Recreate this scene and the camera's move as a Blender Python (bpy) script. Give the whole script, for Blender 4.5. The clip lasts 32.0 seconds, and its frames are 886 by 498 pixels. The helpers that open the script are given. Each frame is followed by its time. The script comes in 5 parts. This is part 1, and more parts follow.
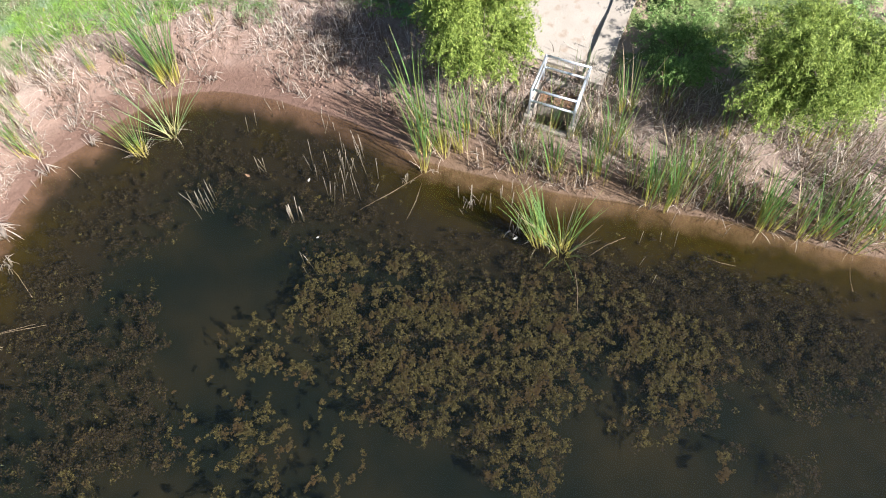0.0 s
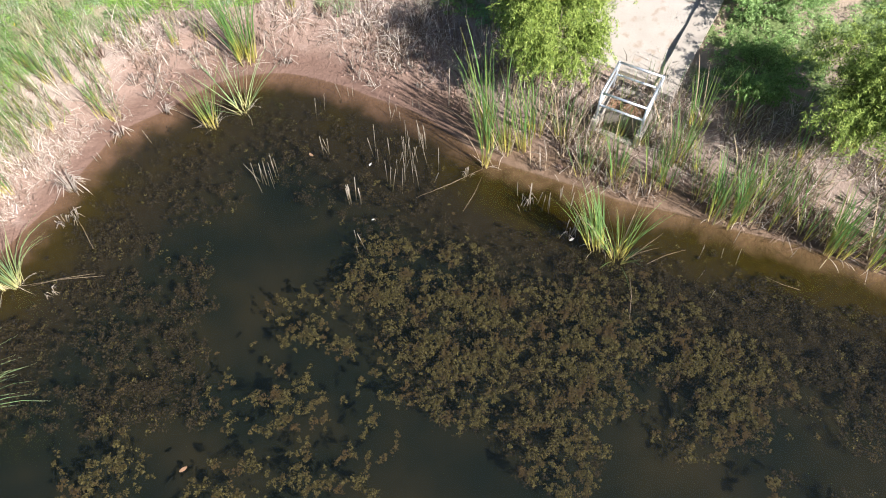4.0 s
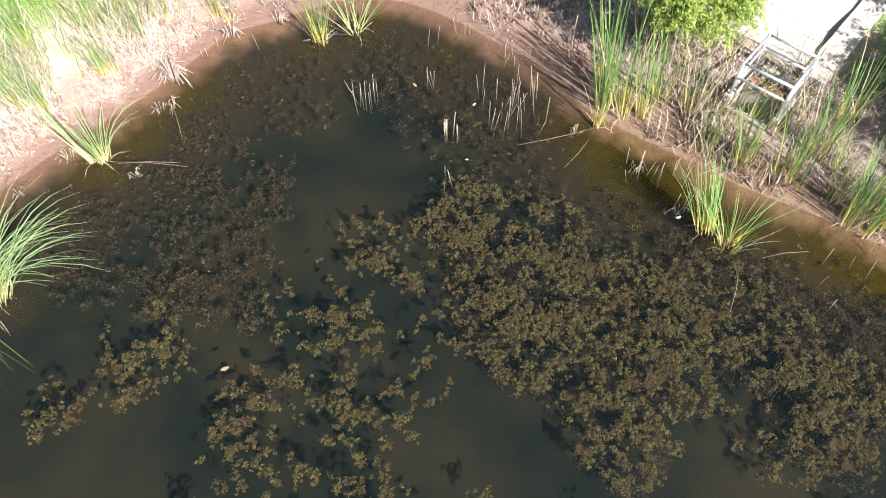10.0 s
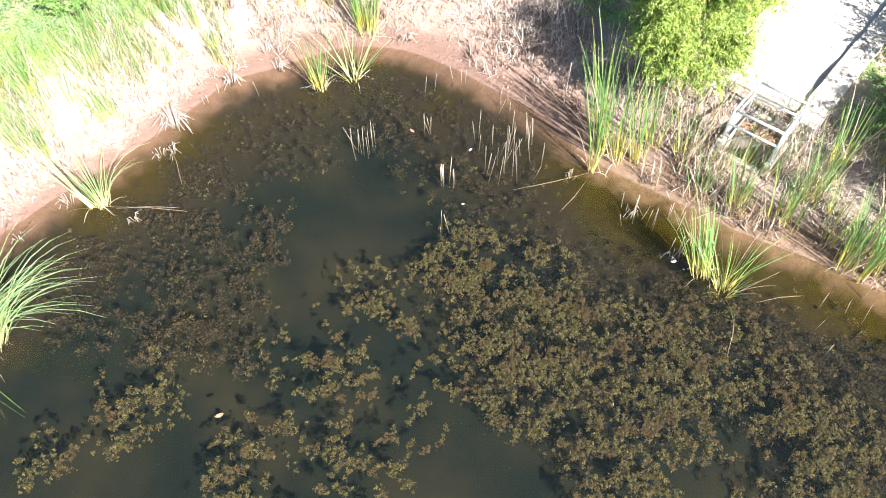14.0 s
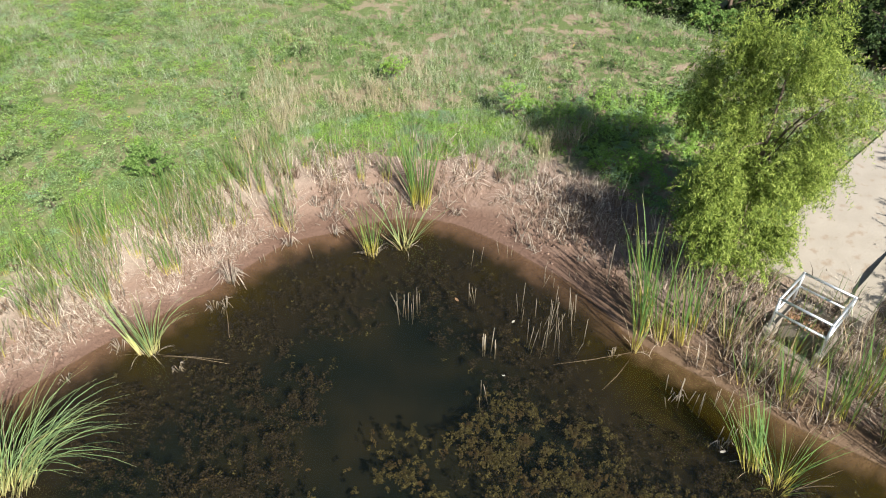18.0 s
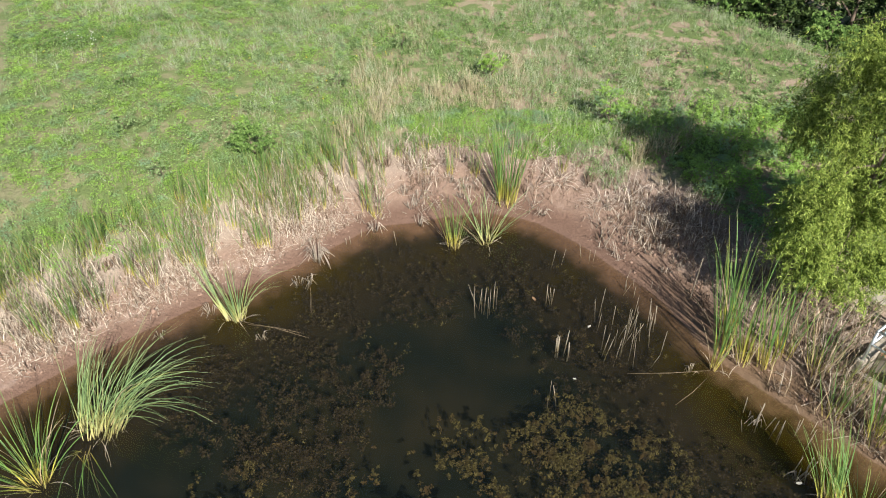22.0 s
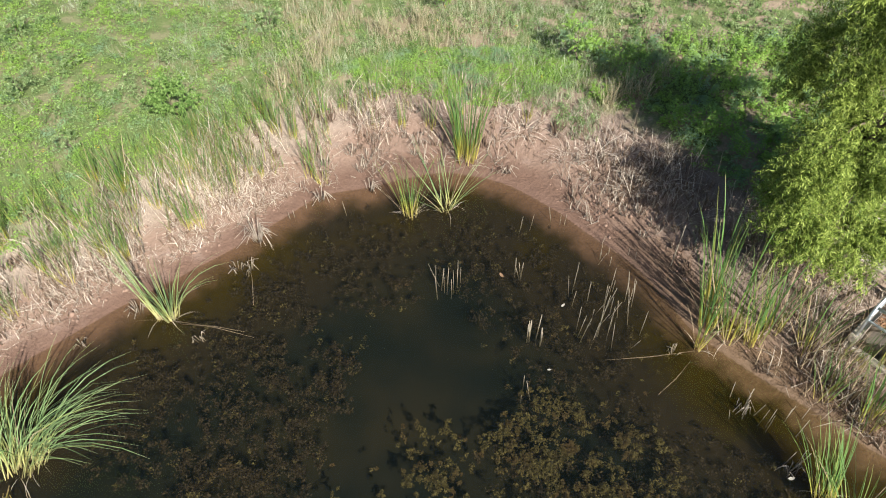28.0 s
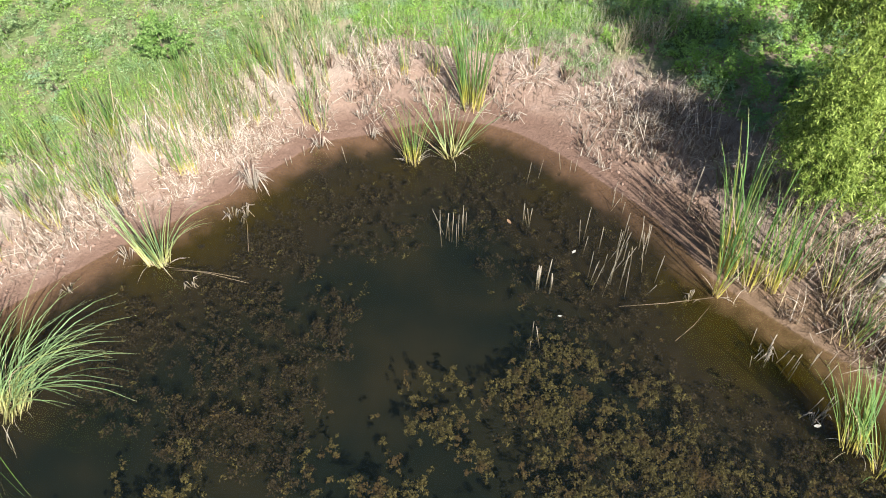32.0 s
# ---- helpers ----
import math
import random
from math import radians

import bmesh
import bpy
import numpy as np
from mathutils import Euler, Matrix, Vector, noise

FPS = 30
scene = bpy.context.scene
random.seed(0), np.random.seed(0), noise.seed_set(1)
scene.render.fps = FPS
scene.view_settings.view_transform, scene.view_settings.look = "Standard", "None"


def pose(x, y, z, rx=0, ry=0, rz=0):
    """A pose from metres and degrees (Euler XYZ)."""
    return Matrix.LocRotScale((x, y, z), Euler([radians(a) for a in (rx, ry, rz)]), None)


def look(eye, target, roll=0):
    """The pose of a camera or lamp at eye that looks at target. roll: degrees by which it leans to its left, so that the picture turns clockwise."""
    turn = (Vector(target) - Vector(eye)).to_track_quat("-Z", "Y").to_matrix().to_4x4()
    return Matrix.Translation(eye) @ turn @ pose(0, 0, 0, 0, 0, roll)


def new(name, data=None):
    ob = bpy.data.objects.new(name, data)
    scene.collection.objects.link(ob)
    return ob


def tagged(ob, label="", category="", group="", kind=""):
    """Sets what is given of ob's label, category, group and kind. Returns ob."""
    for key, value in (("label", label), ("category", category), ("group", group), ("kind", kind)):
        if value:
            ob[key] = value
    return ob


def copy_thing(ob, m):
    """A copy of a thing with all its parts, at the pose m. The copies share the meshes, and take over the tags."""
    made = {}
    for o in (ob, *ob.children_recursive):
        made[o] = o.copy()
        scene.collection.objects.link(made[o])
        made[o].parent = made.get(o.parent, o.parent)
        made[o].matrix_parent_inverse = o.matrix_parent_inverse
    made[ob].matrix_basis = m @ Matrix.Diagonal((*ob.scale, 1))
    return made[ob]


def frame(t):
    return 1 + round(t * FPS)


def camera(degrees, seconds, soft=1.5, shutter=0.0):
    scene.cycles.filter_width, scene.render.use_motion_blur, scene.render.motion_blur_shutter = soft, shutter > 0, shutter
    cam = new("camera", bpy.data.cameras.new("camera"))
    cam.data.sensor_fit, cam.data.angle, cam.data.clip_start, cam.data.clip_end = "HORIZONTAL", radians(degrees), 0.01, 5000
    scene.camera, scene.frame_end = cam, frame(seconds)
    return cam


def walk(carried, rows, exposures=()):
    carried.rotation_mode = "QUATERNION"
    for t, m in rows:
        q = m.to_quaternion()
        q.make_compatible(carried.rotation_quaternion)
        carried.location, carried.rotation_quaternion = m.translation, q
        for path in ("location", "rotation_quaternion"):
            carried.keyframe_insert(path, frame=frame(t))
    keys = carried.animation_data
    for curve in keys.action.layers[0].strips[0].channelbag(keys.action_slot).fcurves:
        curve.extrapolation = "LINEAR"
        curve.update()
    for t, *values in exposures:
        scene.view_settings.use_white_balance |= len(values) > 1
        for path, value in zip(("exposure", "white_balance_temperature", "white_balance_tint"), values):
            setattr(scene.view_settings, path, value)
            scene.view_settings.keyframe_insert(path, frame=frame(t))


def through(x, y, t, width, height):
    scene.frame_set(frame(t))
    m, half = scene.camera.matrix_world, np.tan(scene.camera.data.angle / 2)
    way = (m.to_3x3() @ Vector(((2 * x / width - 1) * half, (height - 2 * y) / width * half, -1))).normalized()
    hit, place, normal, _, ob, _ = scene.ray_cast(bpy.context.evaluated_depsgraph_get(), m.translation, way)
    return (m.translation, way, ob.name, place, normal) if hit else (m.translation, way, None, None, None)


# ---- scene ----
cam = camera(66.24, 32.0, soft=1.1)
PATH = [
    (0, (0.355, 1.655, 11.02), (0.75, 2.568, 9.285), -0.86),
    (0.5, (0.233, 1.49, 10.855), (0.628, 2.437, 9.138), -0.87),
    (1, (0.134, 1.335, 10.702), (0.525, 2.315, 9.003), -0.78),
    (1.5, (0.128, 1.284, 10.653), (0.503, 2.276, 8.958), -1.06),
    (2, (0.106, 1.254, 10.609), (0.471, 2.255, 8.917), -1.16),
    (2.5, (0.045, 1.233, 10.6), (0.407, 2.239, 8.91), -0.97),
    (3, (0.02, 1.179, 10.553), (0.367, 2.198, 8.867), -1.10),
    (3.5, (-0.019, 1.153, 10.53), (0.309, 2.182, 8.847), -1.06),
    (5.5, (-0.062, 1.036, 10.474), (0.164, 2.104, 8.799), -1.24),
    (6, (-0.064, 1.033, 10.481), (0.135, 2.104, 8.804), -1.25),
    (6.5, (-0.095, 1.014, 10.488), (0.078, 2.09, 8.81), -1.15),
    (7, (-0.097, 1.008, 10.49), (0.049, 2.088, 8.813), -1.12),
    (7.5, (-0.09, 1.011, 10.53), (0.03, 2.089, 8.85), -1.23),
    (8, (-0.088, 0.954, 10.502), (0.009, 2.042, 8.827), -1.22),
    (8.5, (-0.121, 0.91, 10.288), (-0.039, 2.003, 8.615), -1.09),
    (9, (-0.143, 0.891, 9.837), (-0.074, 1.98, 8.161), -1.18),
    (9.5, (-0.17, 0.831, 9.475), (-0.102, 1.921, 7.8), -1.12),
    (10, (-0.153, 0.824, 9.255), (-0.082, 1.91, 7.577), -0.94),
    (10.5, (-0.072, 0.816, 9.148), (-0.003, 1.904, 7.472), -1.05),
    (11, (-0.039, 0.814, 9.113), (0.031, 1.904, 7.437), -1.03),
    (11.5, (-0.032, 0.81, 9.12), (0.037, 1.883, 7.433), -1.03),
    (12, (-0.03, 0.813, 9.141), (0.031, 1.815, 7.411), -1.21),
    (12.5, (-0.074, 0.8, 9.166), (-0.015, 1.745, 7.404), -1.20),
    (13, (-0.077, 0.83, 9.235), (-0.018, 1.809, 7.492), -1.30),
    (13.5, (-0.078, 0.84, 9.284), (-0.009, 1.916, 7.599), -1.14),
    (14, (-0.074, 0.887, 9.354), (0.003, 2.064, 7.739), -1.01),
    (14.5, (-0.061, 0.891, 9.375), (0.022, 2.167, 7.838), -1.05),
    (15, (-0.071, 0.87, 9.376), (0.023, 2.25, 7.931), -0.85),
    (15.5, (-0.084, 0.845, 9.382), (0.021, 2.311, 8.025), -0.65),
    (17.5, (-0.132, 0.788, 9.42), (-0.104, 2.33, 8.147), -0.47),
    (18, (-0.159, 0.79, 9.426), (-0.176, 2.332, 8.152), -0.51),
    (18.5, (-0.15, 0.769, 9.435), (-0.216, 2.31, 8.162), -0.62),
    (19, (-0.154, 0.749, 9.431), (-0.265, 2.288, 8.159), -0.67),
    (19.5, (-0.159, 0.725, 9.414), (-0.311, 2.263, 8.143), -0.68),
    (20, (-0.163, 0.704, 9.412), (-0.352, 2.237, 8.141), -0.70),
    (20.5, (-0.162, 0.692, 9.41), (-0.381, 2.221, 8.139), -0.68),
    (21, (-0.19, 0.66, 9.414), (-0.425, 2.187, 8.143), -0.63),
    (21.5, (-0.188, 0.639, 9.406), (-0.436, 2.164, 8.137), -0.72),
    (22, (-0.184, 0.623, 9.406), (-0.435, 2.147, 8.135), -0.80),
    (22.5, (-0.219, 0.712, 9.392), (-0.469, 2.236, 8.121), -0.75),
    (23, (-0.23, 1.103, 9.375), (-0.484, 2.627, 8.105), -0.80),
    (23.5, (-0.265, 1.7, 9.414), (-0.52, 3.222, 8.142), -0.76),
    (24, (-0.3, 2.302, 9.45), (-0.55, 3.826, 8.179), -0.81),
    (24.5, (-0.33, 2.631, 9.484), (-0.566, 4.157, 8.213), -0.76),
    (26.5, (-0.323, 2.643, 9.438), (-0.476, 4.179, 8.168), -0.69),
    (27, (-0.33, 2.599, 9.394), (-0.464, 4.104, 8.083), -0.66),
    (27.5, (-0.338, 2.578, 9.377), (-0.462, 3.995, 7.972), -0.65),
    (28, (-0.331, 2.585, 9.391), (-0.453, 3.932, 7.918), -0.75),
    (28.5, (-0.331, 2.58, 9.365), (-0.452, 3.898, 7.866), -0.81),
    (29, (-0.36, 2.56, 9.304), (-0.479, 3.878, 7.804), -0.68),
    (29.5, (-0.36, 2.532, 9.1), (-0.481, 3.852, 7.602), -0.77),
    (30, (-0.369, 2.528, 8.935), (-0.491, 3.846, 7.436), -0.80),
    (30.5, (-0.346, 2.505, 8.816), (-0.473, 3.824, 7.318), -0.96),
    (31, (-0.363, 2.498, 8.737), (-0.487, 3.814, 7.236), -0.85),
    (31.5, (-0.391, 2.468, 8.605), (-0.512, 3.786, 7.105), -0.74),
    (32, (-0.389, 2.434, 8.465), (-0.512, 3.754, 6.967), -0.74),
]
EXPOSURE = [
    (0, 1.52, 5900, 14), (7.5, 1.52, 5900, 14), (9, 1.66, 5900, 14), (10.5, 2.28, 5850, 14), (12, 2.80, 5800, 14), (13.2, 3.18, 5800, 14), (14, 2.55, 5850, 13), (15, 1.72, 6000, 11),
    (16.5, 1.18, 6300, 9), (22, 1.08, 6300, 9), (24, 0.95, 6300, 9), (27, 0.84, 6300, 9), (28.2, 1.2, 6250, 9), (32, 1.5, 6100, 9),
]
walk(cam, [(t, look(eye, target, roll)) for t, eye, target, roll in PATH], EXPOSURE)

# ---------------------------------------------------------------- light
SUN_FROM = Vector((0.52, -0.855, 0.0)).normalized()
SUN_HEIGHT = radians(38)


def daylight():
    world = bpy.data.worlds.new("sky")
    scene.world = world
    world.use_nodes = True
    nodes, links = world.node_tree.nodes, world.node_tree.links
    sky = nodes.new("ShaderNodeTexSky")
    sky.sky_type, sky.sun_disc = "NISHITA", False
    sky.sun_elevation = SUN_HEIGHT
    sky.sun_rotation = math.atan2(SUN_FROM.x, SUN_FROM.y)
    links.new(sky.outputs["Color"], nodes["Background"].inputs["Color"])
    nodes["Background"].inputs["Strength"].default_value = 0.05
    sun = new("sun", bpy.data.lights.new("sun", "SUN"))
    sun.data.energy, sun.data.angle, sun.data.color = 5.0, radians(0.55), (1.0, 0.945, 0.85)
    way = SUN_FROM * math.cos(SUN_HEIGHT) + Vector((0, 0, math.sin(SUN_HEIGHT)))
    sun.matrix_world = look(way * 60, (0, 0, 0))


daylight()


# ---------------------------------------------------------------- materials
class Mat:
    """A small helper to wire node materials."""

    def __init__(self, name, rough=0.8):
        self.m = bpy.data.materials.new(name)
        self.m.use_nodes = True
        self.t = self.m.node_tree
        self.bsdf = self.t.nodes["Principled BSDF"]
        self.bsdf.inputs["Roughness"].default_value = rough

    def node(self, kind, **inputs):
        n = self.t.nodes.new(kind)
        for key, value in inputs.items():
            key = key.replace("_", " ")
            self.put(n.inputs[key], value)
        return n

    def put(self, socket, value):
        if isinstance(value, bpy.types.NodeSocket):
            self.t.links.new(value, socket)
        else:
            socket.default_value = value

    def noise(self, scale, detail=4.0, rough=0.55, vector=None):
        n = self.node("ShaderNodeTexNoise", Scale=scale, Detail=detail, Roughness=rough)
        self.put(n.inputs["Vector"], vector if vector else self.place())
        return n.outputs["Fac"]

    def place(self):
        return self.node("ShaderNodeNewGeometry").outputs["Position"]

    def ramp(self, fac, stops):
        n = self.node("ShaderNodeValToRGB", Fac=fac)
        e = n.color_ramp.elements
        while len(e) < len(stops):
            e.new(0.5)
        for one, (at, colour) in zip(e, stops):
            one.position, one.color = at, (*colour, 1) if len(colour) == 3 else colour
        return n.outputs["Color"]

    def mix(self, fac, a, b, kind="MIX"):
        n = self.t.nodes.new("ShaderNodeMix")
        n.data_type, n.blend_type = "RGBA", kind
        self.put(n.inputs[0], fac)
        for slot, v in ((6, a), (7, b)):
            self.put(n.inputs[slot], (*v, 1) if isinstance(v, tuple) and len(v) == 3 else v)
        return n.outputs[2]

    def math(self, op, a, b=0.0, clamp=False):
        n = self.t.nodes.new("ShaderNodeMath")
        n.operation, n.use_clamp = op, clamp
        self.put(n.inputs[0], a)
        self.put(n.inputs[1], b)
        return n.outputs[0]

    def span(self, value, a, b):
        n = self.t.nodes.new("ShaderNodeMapRange")
        n.interpolation_type = "SMOOTHSTEP"
        for slot, v in zip(("Value", "From Min", "From Max"), (value, a, b)):
            self.put(n.inputs[slot], v)
        return n.outputs["Result"]

    def attr(self, name):
        n = self.t.nodes.new("ShaderNodeAttribute")
        n.attribute_name = name
        return n.outputs["Fac"]

    def random(self):
        return self.node("ShaderNodeObjectInfo").outputs["Random"]

    def island(self):
        return self.node("ShaderNodeNewGeometry").outputs["Random Per Island"]

    def colour(self, c):
        self.put(self.bsdf.inputs["Base Color"], (*c, 1) if isinstance(c, tuple) and len(c) == 3 else c)
        return self

    def bump(self, height, strength=0.4, distance=0.02):
        n = self.node("ShaderNodeBump", Strength=strength, Distance=distance, Height=height)
        self.put(self.bsdf.inputs["Normal"], n.outputs["Normal"])
        return self

    def thin(self, amount=0.35):
        """Light through a leaf."""
        back = self.t.nodes.new("ShaderNodeBsdfTranslucent")
        link = self.bsdf.inputs["Base Color"].links
        if link:
            self.t.links.new(link[0].from_socket, back.inputs["Color"])
        else:
            back.inputs["Color"].default_value = self.bsdf.inputs["Base Color"].default_value
        both = self.node("ShaderNodeMixShader", Fac=amount)
        self.t.links.new(self.bsdf.outputs[0], both.inputs[1])
        self.t.links.new(back.outputs[0], both.inputs[2])
        self.t.links.new(both.outputs[0], self.t.nodes["Material Output"].inputs["Surface"])
        return self


def mat_ground():
    m = Mat("bank_mud_and_soil", 0.9)
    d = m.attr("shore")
    p = m.place()
    big, mid, fine = m.noise(0.35, 3), m.noise(2.2, 5), m.noise(18, 5, 0.65)
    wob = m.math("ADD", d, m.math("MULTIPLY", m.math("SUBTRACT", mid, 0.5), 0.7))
    # Dark bed mud, dimmed further for the light lost in deep water.
    dim_silt = m.mix(m.span(m.noise(0.5, 4), 0.35, 0.75), (0.0065, 0.0085, 0.0068), (0.0205, 0.0172, 0.0098))
    dim_ooze = m.mix(m.noise(5.5, 6, 0.75), (0.008, 0.0064, 0.0036), (0.029, 0.0215, 0.013))
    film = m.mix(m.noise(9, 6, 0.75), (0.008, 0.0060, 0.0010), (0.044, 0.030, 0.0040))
    wet = m.mix(fine, (0.105, 0.060, 0.041), (0.175, 0.105, 0.074))
    amber = m.mix(m.noise(9, 5), (0.095, 0.058, 0.032), (0.18, 0.115, 0.070))
    dry = m.mix(fine, (0.16, 0.100, 0.071), (0.325, 0.226, 0.172))
    dry = m.mix(m.span(mid, 0.55, 0.75), dry, (0.33, 0.245, 0.20))
    soil = m.mix(fine, (0.13, 0.088, 0.066), (0.40, 0.30, 0.24))
    pale = m.mix(m.noise(26, 5, 0.7), (0.15, 0.112, 0.082), (0.46, 0.375, 0.30))
    soil = m.mix(m.span(m.node('ShaderNodeSeparateXYZ', Vector=p).outputs['X'], -5.0, -2.2), pale, soil)
    # East ground: dark litter, with shade between the reed stems put into its colour.
    litter = m.mix(m.noise(30, 5, 0.75), (0.06, 0.041, 0.029), (0.40, 0.30, 0.235))
    soil = m.mix(m.span(m.node('ShaderNodeSeparateXYZ', Vector=p).outputs['X'], 3.0, 4.2), soil, litter)
    turf = m.mix(m.noise(28, 6, 0.8), (0.035, 0.060, 0.014), (0.20, 0.245, 0.085))
    west = m.span(m.node('ShaderNodeSeparateXYZ', Vector=p).outputs['X'], -8.0, 1.0)
    turf = m.mix(m.math('MULTIPLY', m.span(m.noise(1.6, 5), 0.47, 0.56), m.math('ADD', m.math('MULTIPLY', west, 0.55), 0.4)), turf, m.mix(fine, (0.20, 0.145, 0.10), (0.38, 0.29, 0.21)))
    # Bed darkens away from shore: the water's dimming is put into the colour.
    c = m.mix(m.span(wob, -2.6, -1.4), dim_silt, dim_ooze)
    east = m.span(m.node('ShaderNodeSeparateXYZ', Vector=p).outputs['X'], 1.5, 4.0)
    c = m.mix(m.span(wob, -1.5, -0.5), c, m.mix(m.math('MAXIMUM', east, m.span(big, 0.38, 0.55)), dim_ooze, film))
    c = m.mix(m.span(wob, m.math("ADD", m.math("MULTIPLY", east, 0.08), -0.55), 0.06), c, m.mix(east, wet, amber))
    far_west = m.span(m.node('ShaderNodeSeparateXYZ', Vector=p).outputs['X'], -2.5, -5.0)
    wob = m.math('ADD', wob, m.math('MULTIPLY', far_west, 0.3))
    c = m.mix(m.span(m.math('SUBTRACT', wob, m.math('MULTIPLY', east, 0.1)), 0.35, 1.0), c, dry)
    c = m.mix(m.span(m.math("ADD", wob, m.math("MULTIPLY", east, 0.7)), 1.2, 2.0), c, soil)
    c = m.mix(m.span(wob, 2.3, 3.1), c, turf)
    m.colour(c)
    m.put(m.bsdf.inputs["Specular IOR Level"], m.math("MULTIPLY", m.span(d, -0.05, 0.06), 0.35))
    m.put(m.bsdf.inputs["Roughness"], m.math("ADD", m.math("MULTIPLY", m.span(wob, -0.2, 0.45), 0.4), 0.52))
    hgt = m.math("ADD", m.math("MULTIPLY", fine, 0.4), m.math("MULTIPLY", m.noise(5, 6, 0.7), 0.8))
    hgt = m.math("MULTIPLY", hgt, m.math("ADD", m.math("MULTIPLY", m.span(d, -0.6, 0.2), 0.85), 0.15))
    return m.bump(hgt, 1.0, 0.07).m


def mat_water():
    m = Mat("pond_water", 0.03)
    t = m.t
    clear = m.node("ShaderNodeBsdfTransparent", Color=(0.84, 0.82, 0.73, 1))
    gloss = m.node("ShaderNodeBsdfGlossy", Roughness=0.03, Color=(1, 1, 1, 1))
    ripple = m.node("ShaderNodeBump", Strength=0.12, Distance=0.02, Height=m.noise(5.0, 3))
    graze = m.node("ShaderNodeLayerWeight", Blend=0.5).outputs["Facing"]
    m.put(gloss.inputs["Normal"], ripple.outputs["Normal"])
    both = m.node("ShaderNodeMixShader", Fac=m.math("ADD", m.math("MULTIPLY", m.math("POWER", graze, 5.0), 0.98), 0.02))
    t.links.new(clear.outputs[0], both.inputs[1])
    t.links.new(gloss.outputs[0], both.inputs[2])
    cloudy = m.node("ShaderNodeBsdfDiffuse", Color=(0.175, 0.26, 0.205, 1))
    murk = m.node("ShaderNodeMixShader", Fac=0.009)
    t.links.new(both.outputs[0], murk.inputs[1])
    t.links.new(cloudy.outputs[0], murk.inputs[2])
    t.links.new(murk.outputs[0], t.nodes["Material Output"].inputs["Surface"])
    return m.m


def mat_cattail(name, base, low, high, tip, per_object=True):
    m = Mat(name, 0.5)
    a = m.attr("along")
    r = m.random() if per_object else m.island()
    c = m.ramp(a, [(0.0, base), (0.13, low), (0.34, high), (0.88, high), (1.0, tip)])
    c = m.mix(m.math("MULTIPLY", m.span(r, 0.6, 1.0), 0.6), c, (0.30, 0.27, 0.06))
    c = m.mix(m.math("MULTIPLY", m.span(r, 0.4, 0.0), 0.55), c, (0.065, 0.135, 0.055))
    c = m.mix(m.math("MULTIPLY", m.noise(30, 2), 0.35), c, (0.10, 0.15, 0.05))
    return m.colour(c).thin(0.3).m


def mat_dead(name, dark, light):
    m = Mat(name, 0.85)
    r = m.island()
    c = m.ramp(r, [(0.0, dark), (0.5, tuple((a + b) / 2 for a, b in zip(dark, light))), (1.0, light)])
    c = m.mix(m.math("MULTIPLY", m.noise(25, 3), 0.5), c, dark)
    return m.colour(c).thin(0.12).m


def mat_leaves(name, dark, mid, light, through=0.35, patch=None, gloss=0.25, patch_scale=4.5):
    m = Mat(name, 0.6)
    m.put(m.bsdf.inputs["Specular IOR Level"], gloss)
    r = m.island()
    c = m.ramp(r, [(0.0, dark), (0.5, mid), (1.0, light)])
    if patch:
        c = m.mix(m.span(m.noise(patch_scale, 4), 0.46, 0.66), c, patch)
    return m.colour(c).thin(through).m


def mat_concrete():
    m = Mat("weathered_concrete", 0.9)
    c = m.mix(m.noise(3.5, 5), (0.22, 0.185, 0.145), (0.34, 0.295, 0.235))
    c = m.mix(m.span(m.noise(1.2, 4), 0.55, 0.7), c, (0.17, 0.14, 0.11))
    c = m.mix(m.math("MULTIPLY", m.noise(60, 3), 0.3), c, (0.5, 0.45, 0.38))
    return m.colour(c).bump(m.noise(40, 4), 0.35, 0.01).m


def mat_sand():
    m = Mat("sandy_concrete_apron", 0.95)
    c = m.mix(m.noise(2.0, 5), (0.27, 0.235, 0.19), (0.385, 0.34, 0.285))
    c = m.mix(m.span(m.noise(5, 5), 0.55, 0.72), c, (0.28, 0.22, 0.165))
    return m.colour(c).bump(m.noise(22, 5), 0.4, 0.02).m


def mat_steel():
    m = Mat("galvanised_steel", 0.42)
    m.put(m.bsdf.inputs["Metallic"], 0.75)
    c = m.mix(m.noise(14, 5), (0.50, 0.53, 0.56), (0.74, 0.76, 0.78))
    c = m.mix(m.span(m.noise(6, 4), 0.62, 0.75), c, (0.36, 0.33, 0.30))
    return m.colour(c).bump(m.noise(80, 3), 0.15, 0.004).m


def mat_bark():
    m = Mat("grey_brown_bark", 0.9)
    c = m.mix(m.noise(12, 5), (0.07, 0.05, 0.035), (0.20, 0.15, 0.11))
    return m.colour(c).bump(m.noise(30, 5), 0.6, 0.02).m


